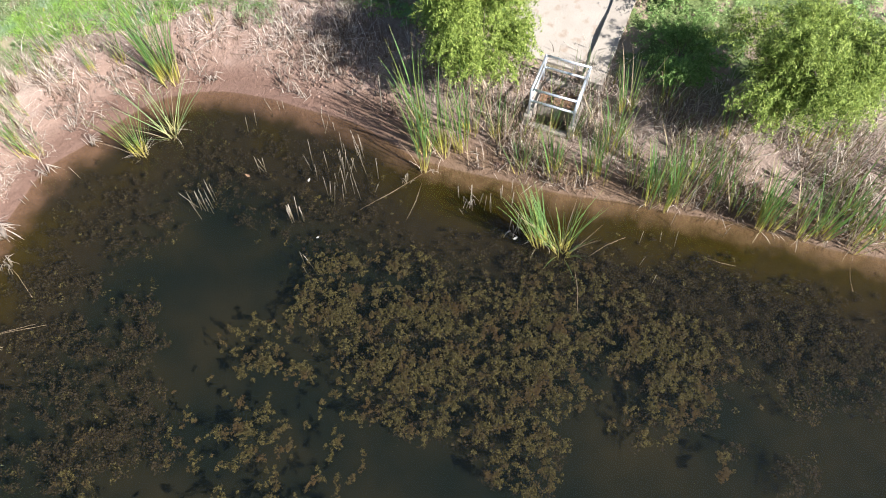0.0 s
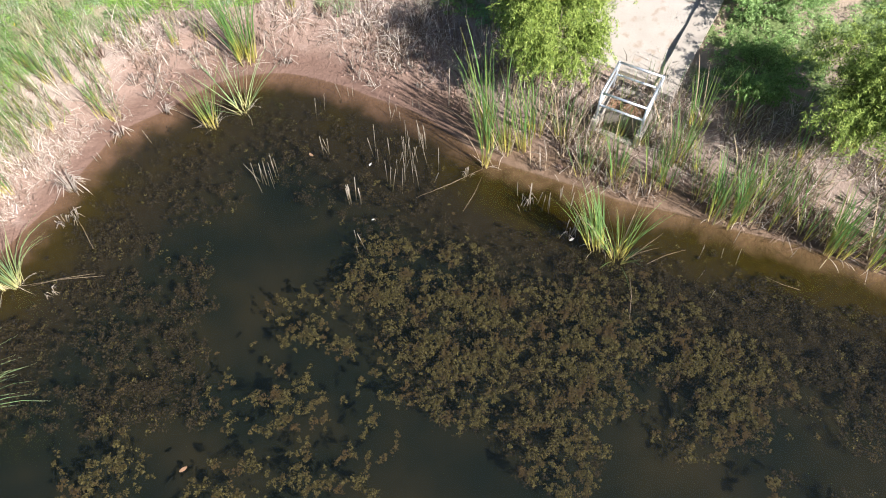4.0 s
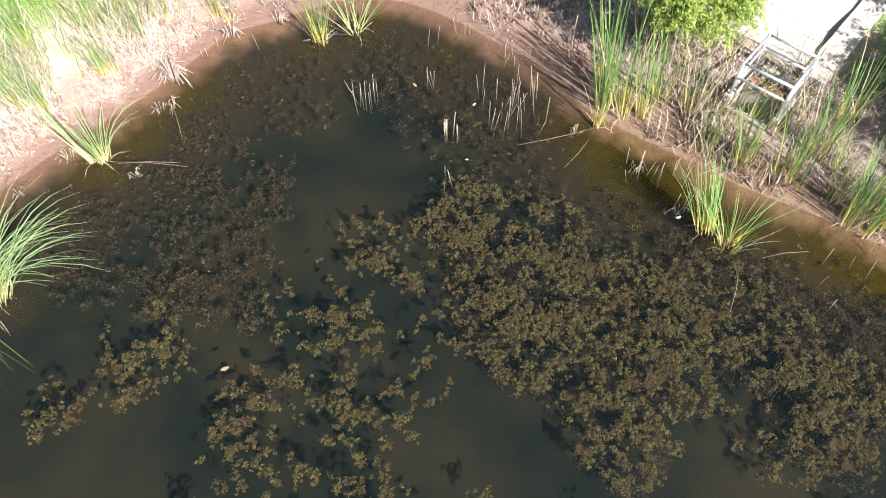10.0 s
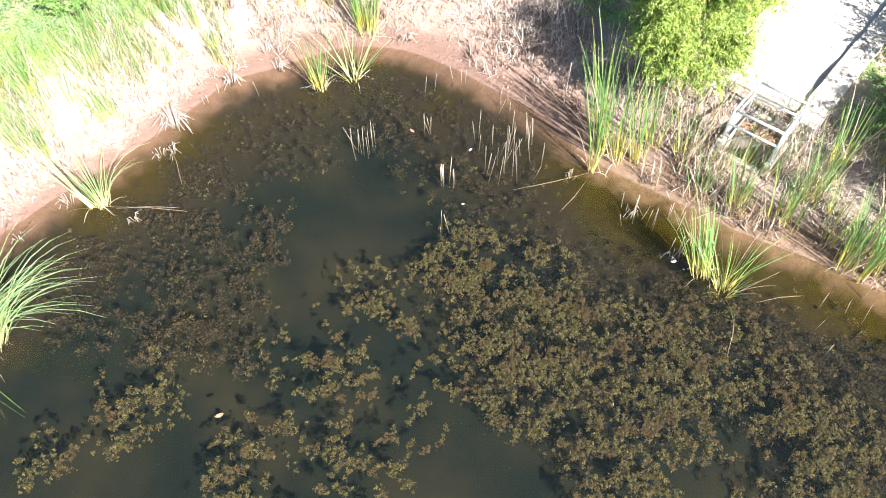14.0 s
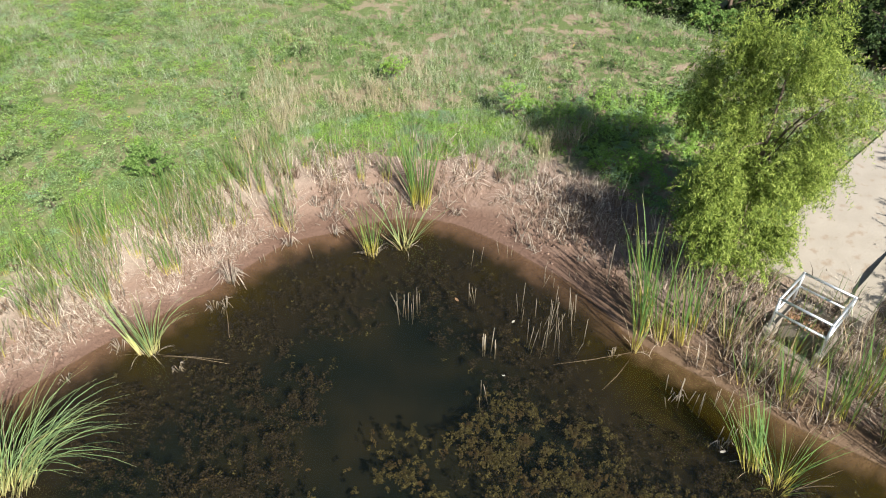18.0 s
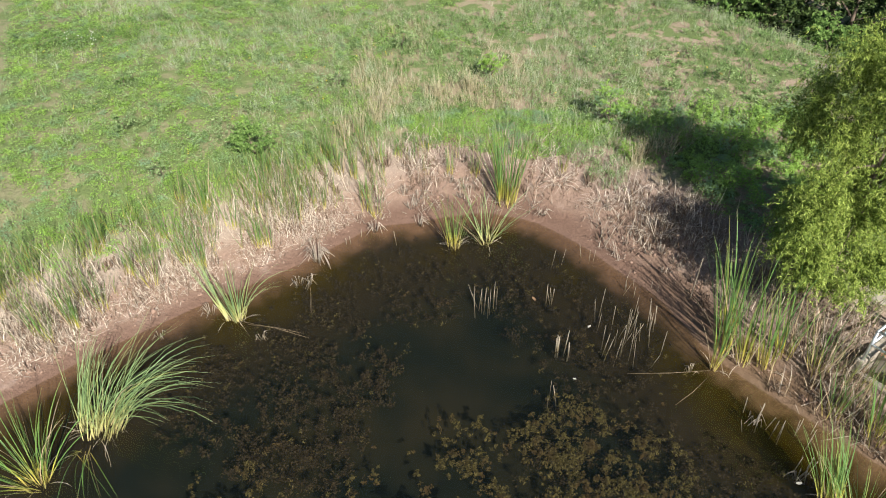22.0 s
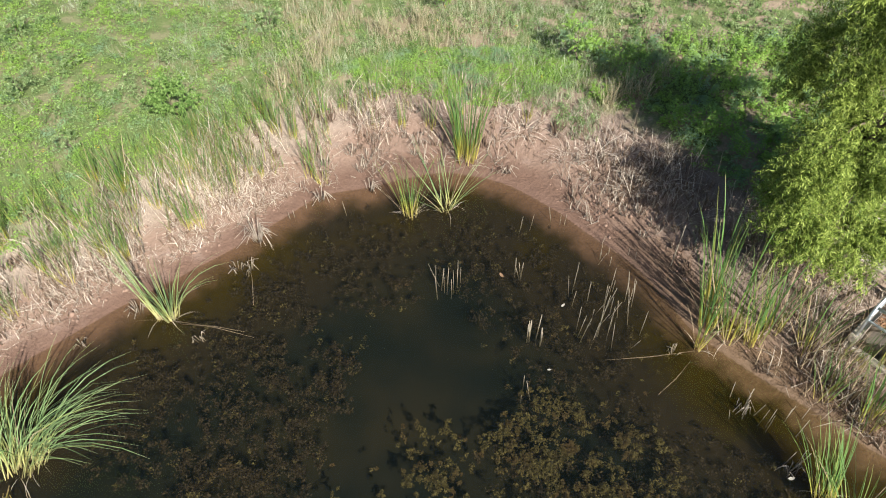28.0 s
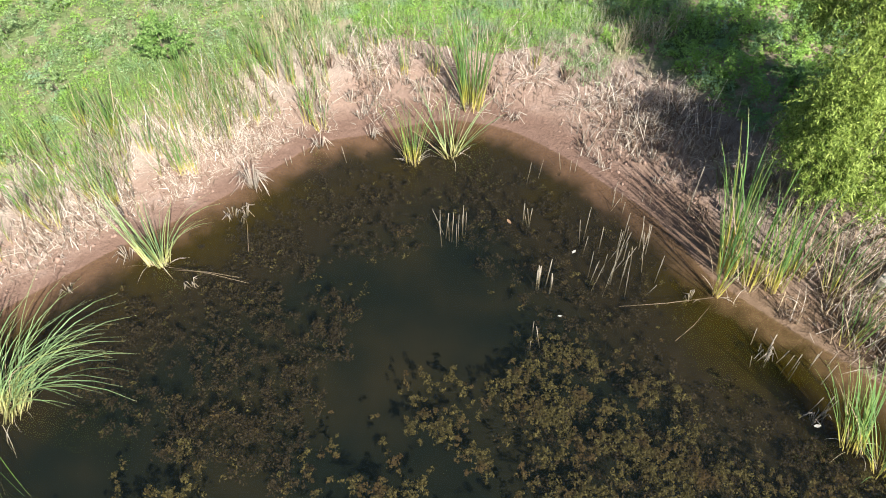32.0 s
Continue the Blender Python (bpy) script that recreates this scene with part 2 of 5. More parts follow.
M = {
    "ground": mat_ground(),
    "water": mat_water(),
    "cattail": mat_cattail("cattail_leaf", (0.74, 0.58, 0.22), (0.56, 0.47, 0.07), (0.13, 0.25, 0.055), (0.32, 0.31, 0.10)),
    "cattail_pale": mat_cattail("cattail_leaf_pale", (0.76, 0.64, 0.34), (0.60, 0.57, 0.22), (0.25, 0.36, 0.15), (0.46, 0.46, 0.26)),
    "reed": mat_cattail("thin_reed_leaf", (0.60, 0.47, 0.20), (0.42, 0.39, 0.09), (0.15, 0.245, 0.065), (0.30, 0.32, 0.13), False),
    "straw": mat_dead("dry_straw", (0.25, 0.185, 0.13), (0.82, 0.73, 0.61)),
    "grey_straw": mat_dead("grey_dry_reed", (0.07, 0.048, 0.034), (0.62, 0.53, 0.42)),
    "tan_leaf": mat_dead("dead_cattail_leaf", (0.15, 0.10, 0.055), (0.56, 0.44, 0.28)),
    "stalk": mat_dead("bleached_stalk", (0.20, 0.16, 0.11), (0.46, 0.40, 0.31)),
    "grass": mat_leaves("meadow_grass", (0.085, 0.155, 0.045), (0.165, 0.265, 0.085), (0.30, 0.40, 0.17), 0.35, (0.26, 0.31, 0.17), 0.25, 2.6),
    "herb": mat_leaves("low_green_herb", (0.17, 0.295, 0.045), (0.255, 0.405, 0.075), (0.34, 0.49, 0.125), 0.35, (0.215, 0.32, 0.175), 0.25, 1.7),
    "sage": mat_leaves("grey_green_herb", (0.125, 0.195, 0.065), (0.28, 0.375, 0.15), (0.44, 0.52, 0.27), 0.35, (0.10, 0.175, 0.05), 0.25, 5.0),
    "tan_grass": mat_leaves("tan_grass", (0.24, 0.20, 0.11), (0.38, 0.335, 0.20), (0.52, 0.475, 0.34), 0.2),
    "pale_grass": mat_leaves("pale_grass", (0.20, 0.25, 0.13), (0.33, 0.385, 0.235), (0.49, 0.53, 0.38), 0.2, (0.34, 0.29, 0.20), 0.25, 2.2),
    "dark_herb": mat_leaves("dark_green_herb", (0.07, 0.13, 0.03), (0.13, 0.23, 0.05), (0.23, 0.34, 0.10), 0.3),
    "willow": mat_leaves("willow_leaf", (0.06, 0.095, 0.013), (0.19, 0.26, 0.04), (0.42, 0.49, 0.12), 0.28),
    "wood_leaf": mat_leaves("woodland_leaf", (0.02, 0.038, 0.011), (0.045, 0.075, 0.02), (0.11, 0.16, 0.045), 0.3),
    "shrub": mat_leaves("shrub_leaf", (0.075, 0.15, 0.03), (0.16, 0.265, 0.065), (0.27, 0.39, 0.12), 0.35),
    "feathery": mat_leaves("feathery_leaf", (0.10, 0.19, 0.045), (0.235, 0.355, 0.11), (0.39, 0.51, 0.20), 0.35),
    "juniper": mat_leaves("juniper_leaf", (0.03, 0.06, 0.02), (0.06, 0.11, 0.035), (0.11, 0.17, 0.06), 0.2),
    "weed": mat_leaves("pondweed", (0.032, 0.0255, 0.0105), (0.075, 0.062, 0.0255), (0.148, 0.124, 0.053), 0.2, (0.078, 0.052, 0.026), 0.0, 2.2),
    # Brown weed whose colour also carries the dimming of the water above it.
    "weed_brown_dim": mat_leaves("brown_pondweed", (0.015, 0.0112, 0.0072), (0.035, 0.026, 0.0168), (0.064, 0.049, 0.031), 0.15, None, 0.0),
    "concrete": mat_concrete(),
    "sand": mat_sand(),
    "steel": mat_steel(),
    "bark": mat_bark(),
}


def plain(name, colour, rough=0.7, second=None):
    m = Mat(name, rough)
    c = m.mix(m.noise(20, 4), colour, second or tuple(v * 0.7 for v in colour))
    M[name] = m.colour(c).m
    return M[name]


plain("white_petal", (0.8, 0.8, 0.78), 0.6)
plain("yellow_petal", (0.75, 0.55, 0.04), 0.6)
plain("shell_white", (0.44, 0.41, 0.36), 0.6, (0.34, 0.29, 0.23))
plain("stubble", (0.20, 0.13, 0.085), 0.9, (0.09, 0.06, 0.04))
plain("clod", (0.30, 0.20, 0.15), 0.95, (0.17, 0.105, 0.075))
plain("bleached", (0.42, 0.36, 0.29), 0.85, (0.22, 0.17, 0.125))
plain("litter", (0.30, 0.17, 0.09), 0.9, (0.16, 0.09, 0.05))

# ---------------------------------------------------------------- shape of the land
SHORE = [
    (-8.37, 7.38), (-7.85, 8.05), (-7.2, 8.75), (-6.5, 9.5), (-5.6, 10.35), (-4.8, 11.15), (-4.3, 11.75), (-3.7, 12.4), (-2.75, 12.78),
    (-2.0, 13.1), (-1.2, 13.3), (-0.1, 13.1), (0.95, 12.4), (1.6, 11.75), (2.3, 11.1), (2.85, 10.3), (3.25, 9.6), (4.0, 8.87), (4.75, 8.25),
    (5.5, 7.6), (6.4, 7.0), (7.2, 6.35), (8.1, 5.7), (8.85, 5.0), (9.5, 4.4), (10.4, 3.7), (12, 2), (13.5, -3), (10, -11), (0, -15),
    (-10, -12), (-13, -4), (-11, 3), (-9.4, 5.9),
]


def smooth_loop(points, steps=6):
    p = np.array(points, float)
    out = []
    for i in range(len(p)):
        a, b, c, d = p[i - 1], p[i], p[(i + 1) % len(p)], p[(i + 2) % len(p)]
        for k in range(steps):
            t = k / steps
            out.append(0.5 * (2 * b + (c - a) * t + (2 * a - 5 * b + 4 * c - d) * t * t + (3 * b - 3 * c + d - a) * t**3))
    return np.array(out)


LOOP = smooth_loop(SHORE)


def shore_distance(x, y):
    """Metres from the water's edge: outwards positive, into the pond negative."""
    q = np.stack([np.ravel(x), np.ravel(y)], 1).astype(float)
    best, inside = np.full(len(q), 1e9), np.zeros(len(q), bool)
    for a, b in zip(LOOP, np.roll(LOOP, -1, 0)):
        ab = b - a
        t = np.clip(((q - a) @ ab) / (ab @ ab), 0, 1)
        best = np.minimum(best, ((q - a - t[:, None] * ab) ** 2).sum(1))
        cross = (a[1] > q[:, 1]) != (b[1] > q[:, 1])
        with np.errstate(divide="ignore", invalid="ignore"):
            inside ^= cross & (q[:, 0] < (b[0] - a[0]) * (q[:, 1] - a[1]) / (b[1] - a[1]) + a[0])
    d = np.sqrt(best)
    return np.where(inside, -d, d)


def wave(x, y, scale, seed=0):
    """Smooth uneven values from -1 to 1 over the land."""
    r = np.random.RandomState(seed)
    v = 0.0 * np.asarray(x, float)
    for _ in range(7):
        a, f, ph = r.uniform(0, 6.283), scale * r.uniform(0.5, 2.2), r.uniform(0, 6.283)
        v = v + np.sin((np.cos(a) * x + np.sin(a) * y) * f + ph)
    return v / 4.0


def height(x, y, d=None):
    x, y = np.asarray(x, float), np.asarray(y, float)
    if d is None:
        d = shore_distance(x, y).reshape(x.shape)
    out = np.interp(d, [0, 0.5, 1.2, 2.0, 3.0, 4.5, 7.0, 12.0, 700.0], [0, 0.10, 0.26, 0.50, 0.80, 1.02, 1.22, 1.35, 1.6])
    under = -0.55 * (1 - np.exp(np.minimum(d, 0) / 1.5))
    z = np.where(d > 0, out, under)
    rough = np.interp(d, [-1, 0, 0.3, 2, 4], [0.3, 0.15, 0.6, 1.0, 1.2])
    z = z + rough * (0.018 * wave(x, y, 2.2, 1) + 0.012 * wave(x, y, 6.0, 2)) + np.interp(d, [2, 8], [0, 0.10]) * wave(x, y, 0.35, 3)
    s, t = (x - 6.23) * 0.70 - (y - 9.33) * 0.714, (x - 6.23) * 0.714 + (y - 9.33) * 0.70
    z = np.where((np.abs(s) < 0.42) & (t > -0.46) & (t < 0.3), np.minimum(z, -0.35), z)
    fall = (x - 6.2) * 0.64 + (y - 21.9) * 0.77
    return z - 0.55 * np.clip(fall, 0, 5) - 0.05 * np.clip(fall - 5, 0, 20)


def mesh_object(name, verts, faces, material, parent=None, attrs=None, smooth=True):
    me = bpy.data.meshes.new(name)
    me.from_pydata(verts.tolist() if hasattr(verts, "tolist") else verts, [], faces.tolist() if hasattr(faces, "tolist") else faces)
    for key, values in (attrs or {}).items():
        me.attributes.new(key, "FLOAT", "POINT").data.foreach_set("value", np.asarray(values, np.float32).ravel())
    if smooth:
        me.polygons.foreach_set("use_smooth", np.ones(len(me.polygons), bool))
    me.materials.append(M[material] if isinstance(material, str) else material)
    ob = new(name, me)
    if parent:
        ob.parent = parent
    return ob


def part(name, bm, material, parent, label=""):
    me = bpy.data.meshes.new(name)
    bm.to_mesh(me)
    bm.free()
    me.materials.append(M[material] if isinstance(material, str) else material)
    ob = new(name, me)
    ob.parent = parent
    return tagged(ob, label)


def grown(a, b, near, far_a, far_b, grow=1.28):
    """Grid lines: even between a and b, then wider and wider out to the far ends."""
    mid = list(np.arange(a, b + 1e-6, near))
    low, high, step = [], [], near
    v = a
    while v > far_a:
        step *= grow
        v -= step
        low.append(v)
    v, step = b, near
    while v < far_b:
        step *= grow
        v += step
        high.append(v)
    return np.array(low[::-1] + mid + high)


def build_ground():
    xs, ys = grown(-11, 12.5, 0.115, -900, 900), grown(2.0, 19, 0.115, -900, 900)
    gx, gy = np.meshgrid(xs, ys)
    d = shore_distance(gx, gy).reshape(gx.shape)
    z = height(gx, gy, d)
    verts = np.stack([gx.ravel(), gy.ravel(), z.ravel()], 1)
    n, rows = len(xs), len(ys)
    i = (np.arange(rows - 1)[:, None] * n + np.arange(n - 1)).ravel()
    faces = np.stack([i, i + 1, i + n + 1, i + n], 1)
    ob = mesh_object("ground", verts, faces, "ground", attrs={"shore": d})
    tagged(ob, "reddish mud bank rising to a grassy meadow", "ground", kind="structure")


def build_water():
    xs, ys = np.linspace(-15, 15, 61), np.linspace(-17, 15, 61)
    gx, gy = np.meshgrid(xs, ys)
    verts = np.stack([gx.ravel(), gy.ravel(), 0 * gx.ravel()], 1)
    i = (np.arange(60)[:, None] * 61 + np.arange(60)).ravel()
    ob = mesh_object("water", verts, np.stack([i, i + 1, i + 62, i + 61], 1), "water")
    tagged(ob, "still brown-green pond water, shallow at the edge", "water", kind="structure")


build_ground()
build_water()


# ---------------------------------------------------------------- growing things
def fast_mesh(name, verts, faces, material, attrs=None):
    """A mesh from arrays; all faces have the same number of corners."""
    me = bpy.data.meshes.new(name)
    verts, faces = np.asarray(verts, np.float32), np.asarray(faces, np.int32)
    k = faces.shape[1]
    me.vertices.add(len(verts))
    me.vertices.foreach_set("co", verts.ravel())
    me.loops.add(faces.size)
    me.loops.foreach_set("vertex_index", faces.ravel())
    me.polygons.add(len(faces))
    me.polygons.foreach_set("loop_start", np.arange(0, faces.size, k, dtype=np.int32))
    me.polygons.foreach_set("use_smooth", np.ones(len(faces), bool))
    for key, values in (attrs or {}).items():
        me.attributes.new(key, "FLOAT", "POINT").data.foreach_set("value", np.asarray(values, np.float32).ravel())
    me.update(calc_edges=True)
    me.materials.append(M[material])
    return me


def strips(base, yaw, lean, bend, length, width, segs=3, turn=None):
    """Curved blades: corners, quads and the share of the way along."""
    n = len(base)
    s = np.linspace(0, 1, segs + 1)
    ang = lean[:, None] + bend[:, None] * s[None]
    step = length[:, None] / segs
    mid = (ang[:, 1:] + ang[:, :-1]) / 2
    out = np.concatenate([np.zeros((n, 1)), np.cumsum(np.sin(mid) * step, 1)], 1)
    up = np.concatenate([np.zeros((n, 1)), np.cumsum(np.cos(mid) * step, 1)], 1)
    c, si = np.cos(yaw)[:, None], np.sin(yaw)[:, None]
    line = np.stack([base[:, :1] + c * out, base[:, 1:2] + si * out, base[:, 2:] + up], 2)
    side = yaw + np.pi / 2 + (0 if turn is None else turn)
    across = np.stack([np.cos(side), np.sin(side), np.zeros(n)], 1)[:, None] * (width[:, None] * np.maximum(1 - s**2.2, 0.04)[None] / 2)[:, :, None]
    v = np.stack([line - across, line + across], 2).reshape(-1, 3)
    i = (np.arange(n)[:, None] * (segs + 1) + np.arange(segs)).ravel() * 2
    f = np.stack([i, i + 1, i + 3, i + 2], 1)
    return v, f, np.repeat(np.tile(s, n), 2)


def leaflets(place, normal_tilt, size, ratio, rng):
    """Small pointed leaves (four corners each) at the given places."""
    n = len(place)
    yaw, tilt, roll = rng.uniform(0, 6.283, n), normal_tilt * rng.uniform(-1, 1, n), rng.uniform(-0.6, 0.6, n)
    a = np.stack([np.cos(yaw) * np.cos(tilt), np.sin(yaw) * np.cos(tilt), np.sin(tilt)], 1)
    b = np.stack([-np.sin(yaw) * np.cos(roll), np.cos(yaw) * np.cos(roll), np.sin(roll)], 1)
    size = np.asarray(size)[:, None]
    v = np.stack([place - a * size / 2, place + b * size * ratio / 2 + a * size * 0.08, place + a * size / 2, place - b * size * ratio / 2 + a * size * 0.08], 1)
    return v.reshape(-1, 3), np.arange(4 * n).reshape(-1, 4)


def stuff(name, verts, faces, material, label, category, attrs=None):
    ob = new(name, fast_mesh(name, verts, faces, material, attrs))
    return tagged(ob, label, category, kind="stuff")


def tube(points, radii, sides=8):
    """A bmesh pipe along points with a radius at each."""
    bm = bmesh.new()
    pts = [Vector(p) for p in points]
    rings = []
    for i, p in enumerate(pts):
        way = (pts[min(i + 1, len(pts) - 1)] - pts[max(i - 1, 0)]).normalized()
        x = way.orthogonal().normalized()
        y = way.cross(x)
        rings.append([bm.verts.new(p + radii[i] * (x * math.cos(6.2832 * k / sides) + y * math.sin(6.2832 * k / sides))) for k in range(sides)])
    for a, b in zip(rings, rings[1:]):
        # pick the turn that keeps the sides straight
        k0 = min(range(sides), key=lambda k: (a[0].co - b[k].co).length)
        for k in range(sides):
            bm.faces.new((a[k], a[(k + 1) % sides], b[(k0 + k + 1) % sides], b[(k0 + k) % sides])).smooth = True
    bm.faces.new(rings[0][::-1])
    bm.faces.new(rings[-1])
    bmesh.ops.recalc_face_normals(bm, faces=bm.faces)
    return bm


def box(bm, size, m):
    made = bmesh.ops.create_cube(bm, size=1.0, matrix=m @ Matrix.Diagonal((*size, 1)))
    return made["verts"]


# leaves of cattails: one metre long, folded, bent towards +x
def leaf_meshes(material):
    rng = np.random.RandomState(5)
    out = []
    for bend in (0.02, 0.08, 0.15, 0.25, 0.38, 0.55, 0.8, 1.1, 1.5, 2.0):
        segs = 6
        s = np.linspace(0, 1, segs + 1)
        ang = bend * s**1.6
        px = np.r_[0, np.cumsum(np.sin((ang[1:] + ang[:-1]) / 2) / segs)]
        pz = np.r_[0, np.cumsum(np.cos((ang[1:] + ang[:-1]) / 2) / segs)]
        w = 0.0045 * (1 - s**3) + 0.0004
        turn = rng.uniform(-0.9, 0.9) * s + rng.uniform(-1.2, 1.2)
        v = []
        for i in range(segs + 1):
            c, d = math.cos(turn[i]), math.sin(turn[i])
            v += [(px[i] - d * w[i], -c * w[i], pz[i]), (px[i] + c * w[i] * 0.45, -d * w[i] * 0.45, pz[i]), (px[i] + d * w[i], c * w[i], pz[i])]
        f = []
        for i in range(segs):
            for k in (0, 1):
                a = 3 * i + k
                f.append((a, a + 1, a + 4, a + 3))
        out.append(fast_mesh("leaf", v, f, material, {"along": np.repeat(s, 3)}))
    return out


LEAVES = {key: leaf_meshes(key) for key in ("cattail", "cattail_pale")}
TAN_LEAVES = leaf_meshes("tan_leaf")
DRY_LEAVES = leaf_meshes("straw")


def ground_at(x, y):
    return float(height(np.array([x]), np.array([y]))[0])


def cattail(x, y, n, tall, radius, lean, bends, label, kind="cattail", seed=0, wind=(0.0, 0.0), dry=3, group="cattail clumps", z=None, width=1.0, sway=0.0, tan=0.12, loose=1.0):
    """A clump: every leaf is a part."""
    rng = random.Random(seed)
    top = new("cattail_clump")
    top.location = (x, y, (max(ground_at(x, y), -0.12) if z is None else z) - 0.01)
    top.rotation_euler = (0, -sway, 0)
    for i in range(n + dry):
        old = i >= n
        a, r = rng.uniform(0, 6.2832), radius * math.sqrt(rng.random())
        yaw, tilt = a + rng.gauss(0, 0.5), lean * (0.25 + r / max(radius, 0.01)) * rng.uniform(0.3, 1.2)
        size = tall * rng.uniform(0.62, 1.0) * (0.26 if old else 1.0)
        mesh = rng.choice(DRY_LEAVES[5:] if old else LEAVES[kind][bends[0]:bends[1]])
        if old:
            tilt = rng.uniform(0.5, 1.25)
        if not old and rng.random() < tan:
            mesh, size = rng.choice(TAN_LEAVES[bends[0]:bends[1] + 1]), size * 0.85
            tilt += rng.uniform(0, 0.35)
        leaf = new("dry_leaf" if old else "leaf", mesh)
        leaf.parent = top
        turn = Matrix.Rotation(yaw, 4, "Z") @ Matrix.Rotation(tilt, 4, "Y") @ Matrix.Rotation(rng.uniform(-0.5, 0.5), 4, "Z")
        if wind[1] and not old:
            turn = Matrix.Rotation(wind[0] + rng.gauss(0, 0.35) * loose, 4, "Z") @ Matrix.Rotation(tilt * 0.7 + wind[1] * (0.45 + loose * rng.uniform(-0.25, 0.25)), 4, "Y")
        wide = width * rng.uniform(0.55, 1.25) / (size ** 0.5)
        leaf.matrix_local = Matrix.Translation((r * math.cos(a), r * math.sin(a), 0)) @ turn @ Matrix.Diagonal((size, size * wide, size, 1))
    return tagged(top, label, "cattail", group)


# the clumps that stand in the water and on the mud
cattail(-5.67, 9.22, 32, 1.5, 0.09, 0.27, (1, 5), "pale green cattail fan with yellow base at the water's edge", "cattail_pale", 1, z=-0.02, dry=8, width=1.6, tan=0.0)
cattail(-5.85, 9.2, 13, 1.95, 0.05, 0.04, (0, 3), "leaning bundle of long pale cattail leaves in the shallows", "cattail_pale", 2, (2.45, 1.75), 4, z=-0.02, width=1.1, tan=0.05, loose=0.3)
cattail(-5.58, 9.25, 7, 1.8, 0.05, 0.2, (7, 9), "thin arching cattail leaves bowing over the water", "cattail_pale", 3, (0.5, 0.5), 3, z=-0.02, tan=0.2, loose=0.6)
cattail(-6.8, 6.5, 78, 2.5, 0.24, 0.3, (5, 10), "large windblown cattail clump drooping over the pond", "cattail_pale", 4, (0.35, 0.62), 14, z=-0.03, width=1.0, tan=0.06)
cattail(-7.1, 6.45, 58, 1.9, 0.24, 0.4, (2, 8), "upright cattail clump with tangled leaves in the shallows", "cattail_pale", 44, (1.4, 0.2), 12, z=-0.03, width=1.0)
cattail(-7.35, 5.38, 62, 1.9, 0.16, 0.5, (1, 7), "fan-shaped yellow-green cattail clump in the shallows", "cattail", 5, dry=10, z=-0.03, width=1.1)
cattail(-7.0, 6.05, 14, 1.4, 0.12, 1.2, (4, 8), "sparse cattail leaves lying out over the water", "cattail", 6, (-1.0, 1.3), 3, z=-0.03)
cattail(-1.82, 12.05, 34, 1.55, 0.14, 0.24, (1, 5), "small green cattail clump with brown dead base in water", "cattail", 7, z=-0.02, dry=14, width=1.3)
cattail(-1.15, 12.3, 32, 1.6, 0.14, 0.75, (1, 5), "small yellow-green cattail clump splayed over the water", "cattail_pale", 8, z=-0.02, dry=7, width=1.3)
cattail(-0.82, 13.7, 85, 2.4, 0.22, 0.17, (0, 5), "tall dense green cattail clump on the mud bank", "cattail", 9, dry=16, width=1.4, tan=0.05)
cattail(3.24, 9.25, 16, 1.7, 0.06, 0.14, (0, 4), "cattail tuft with bright yellow base at the water line", "cattail", 10, z=-0.02, width=1.4)
for i, (cx, cy, n, tall) in enumerate([(3.45, 9.65, 24, 2.5), (3.75, 9.45, 22, 2.6), (4.1, 9.35, 20, 2.4), (4.45, 9.6, 18, 2.2), (3.6, 10.1, 18, 2.6), (4.9, 9.2, 14, 2.0)]):
    cattail(cx, cy, n + 3, tall, 0.14, 0.13, (0, 6), "tall green cattails with yellow bases on the bank", "cattail", 20 + i, dry=4, width=1.55, sway=0.13, tan=0.12)
cattail(4.6, 6.85, 56, 1.6, 0.17, 0.35, (2, 6), "green and yellow cattail clump standing in shallow water", "cattail", 30, (2.2, 0.25), 5, z=-0.03, width=1.1)
cattail(4.88, 6.5, 50, 1.4, 0.15, 0.55, (2, 6), "low splayed cattail clump in shallow water", "cattail", 31, z=-0.03, dry=6, width=1.1)
for i, (cx, cy, n, tall) in enumerate([(-2.85, 14.3, 12, 0.9), (-2.15, 15.0, 9, 0.8), (0.45, 14.7, 12, 1.1), (-3.7, 12.75, 16, 1.35), (-4.0, 12.9, 14, 1.5), (-7.2, 10.4, 18, 1.7), (-7.6, 9.7, 14, 1.5), (5.95, 8.95, 16, 1.5), (5.55, 8.95, 12, 1.3), (6.2, 8.62, 14, 1.4), (5.2, 8.6, 14, 1.4)]):
    cattail(cx, cy, n, tall, 0.1, 0.2, (0, 5), "thin green cattail clump with yellow base on dry mud", "cattail", 35 + i, dry=5)


def along_shore(u):
    """A point of the visible water's edge and the way outwards, u from 0 (west) to 1 (east)."""
    k = u * 25 * 6
    i = math.floor(k)
    p = LOOP[i] + (LOOP[i + 1] - LOOP[i]) * (k - i)
    t = LOOP[i + 2] - LOOP[i - 1]
    t = t / np.linalg.norm(t)
    return p, np.array([-t[1], t[0]])


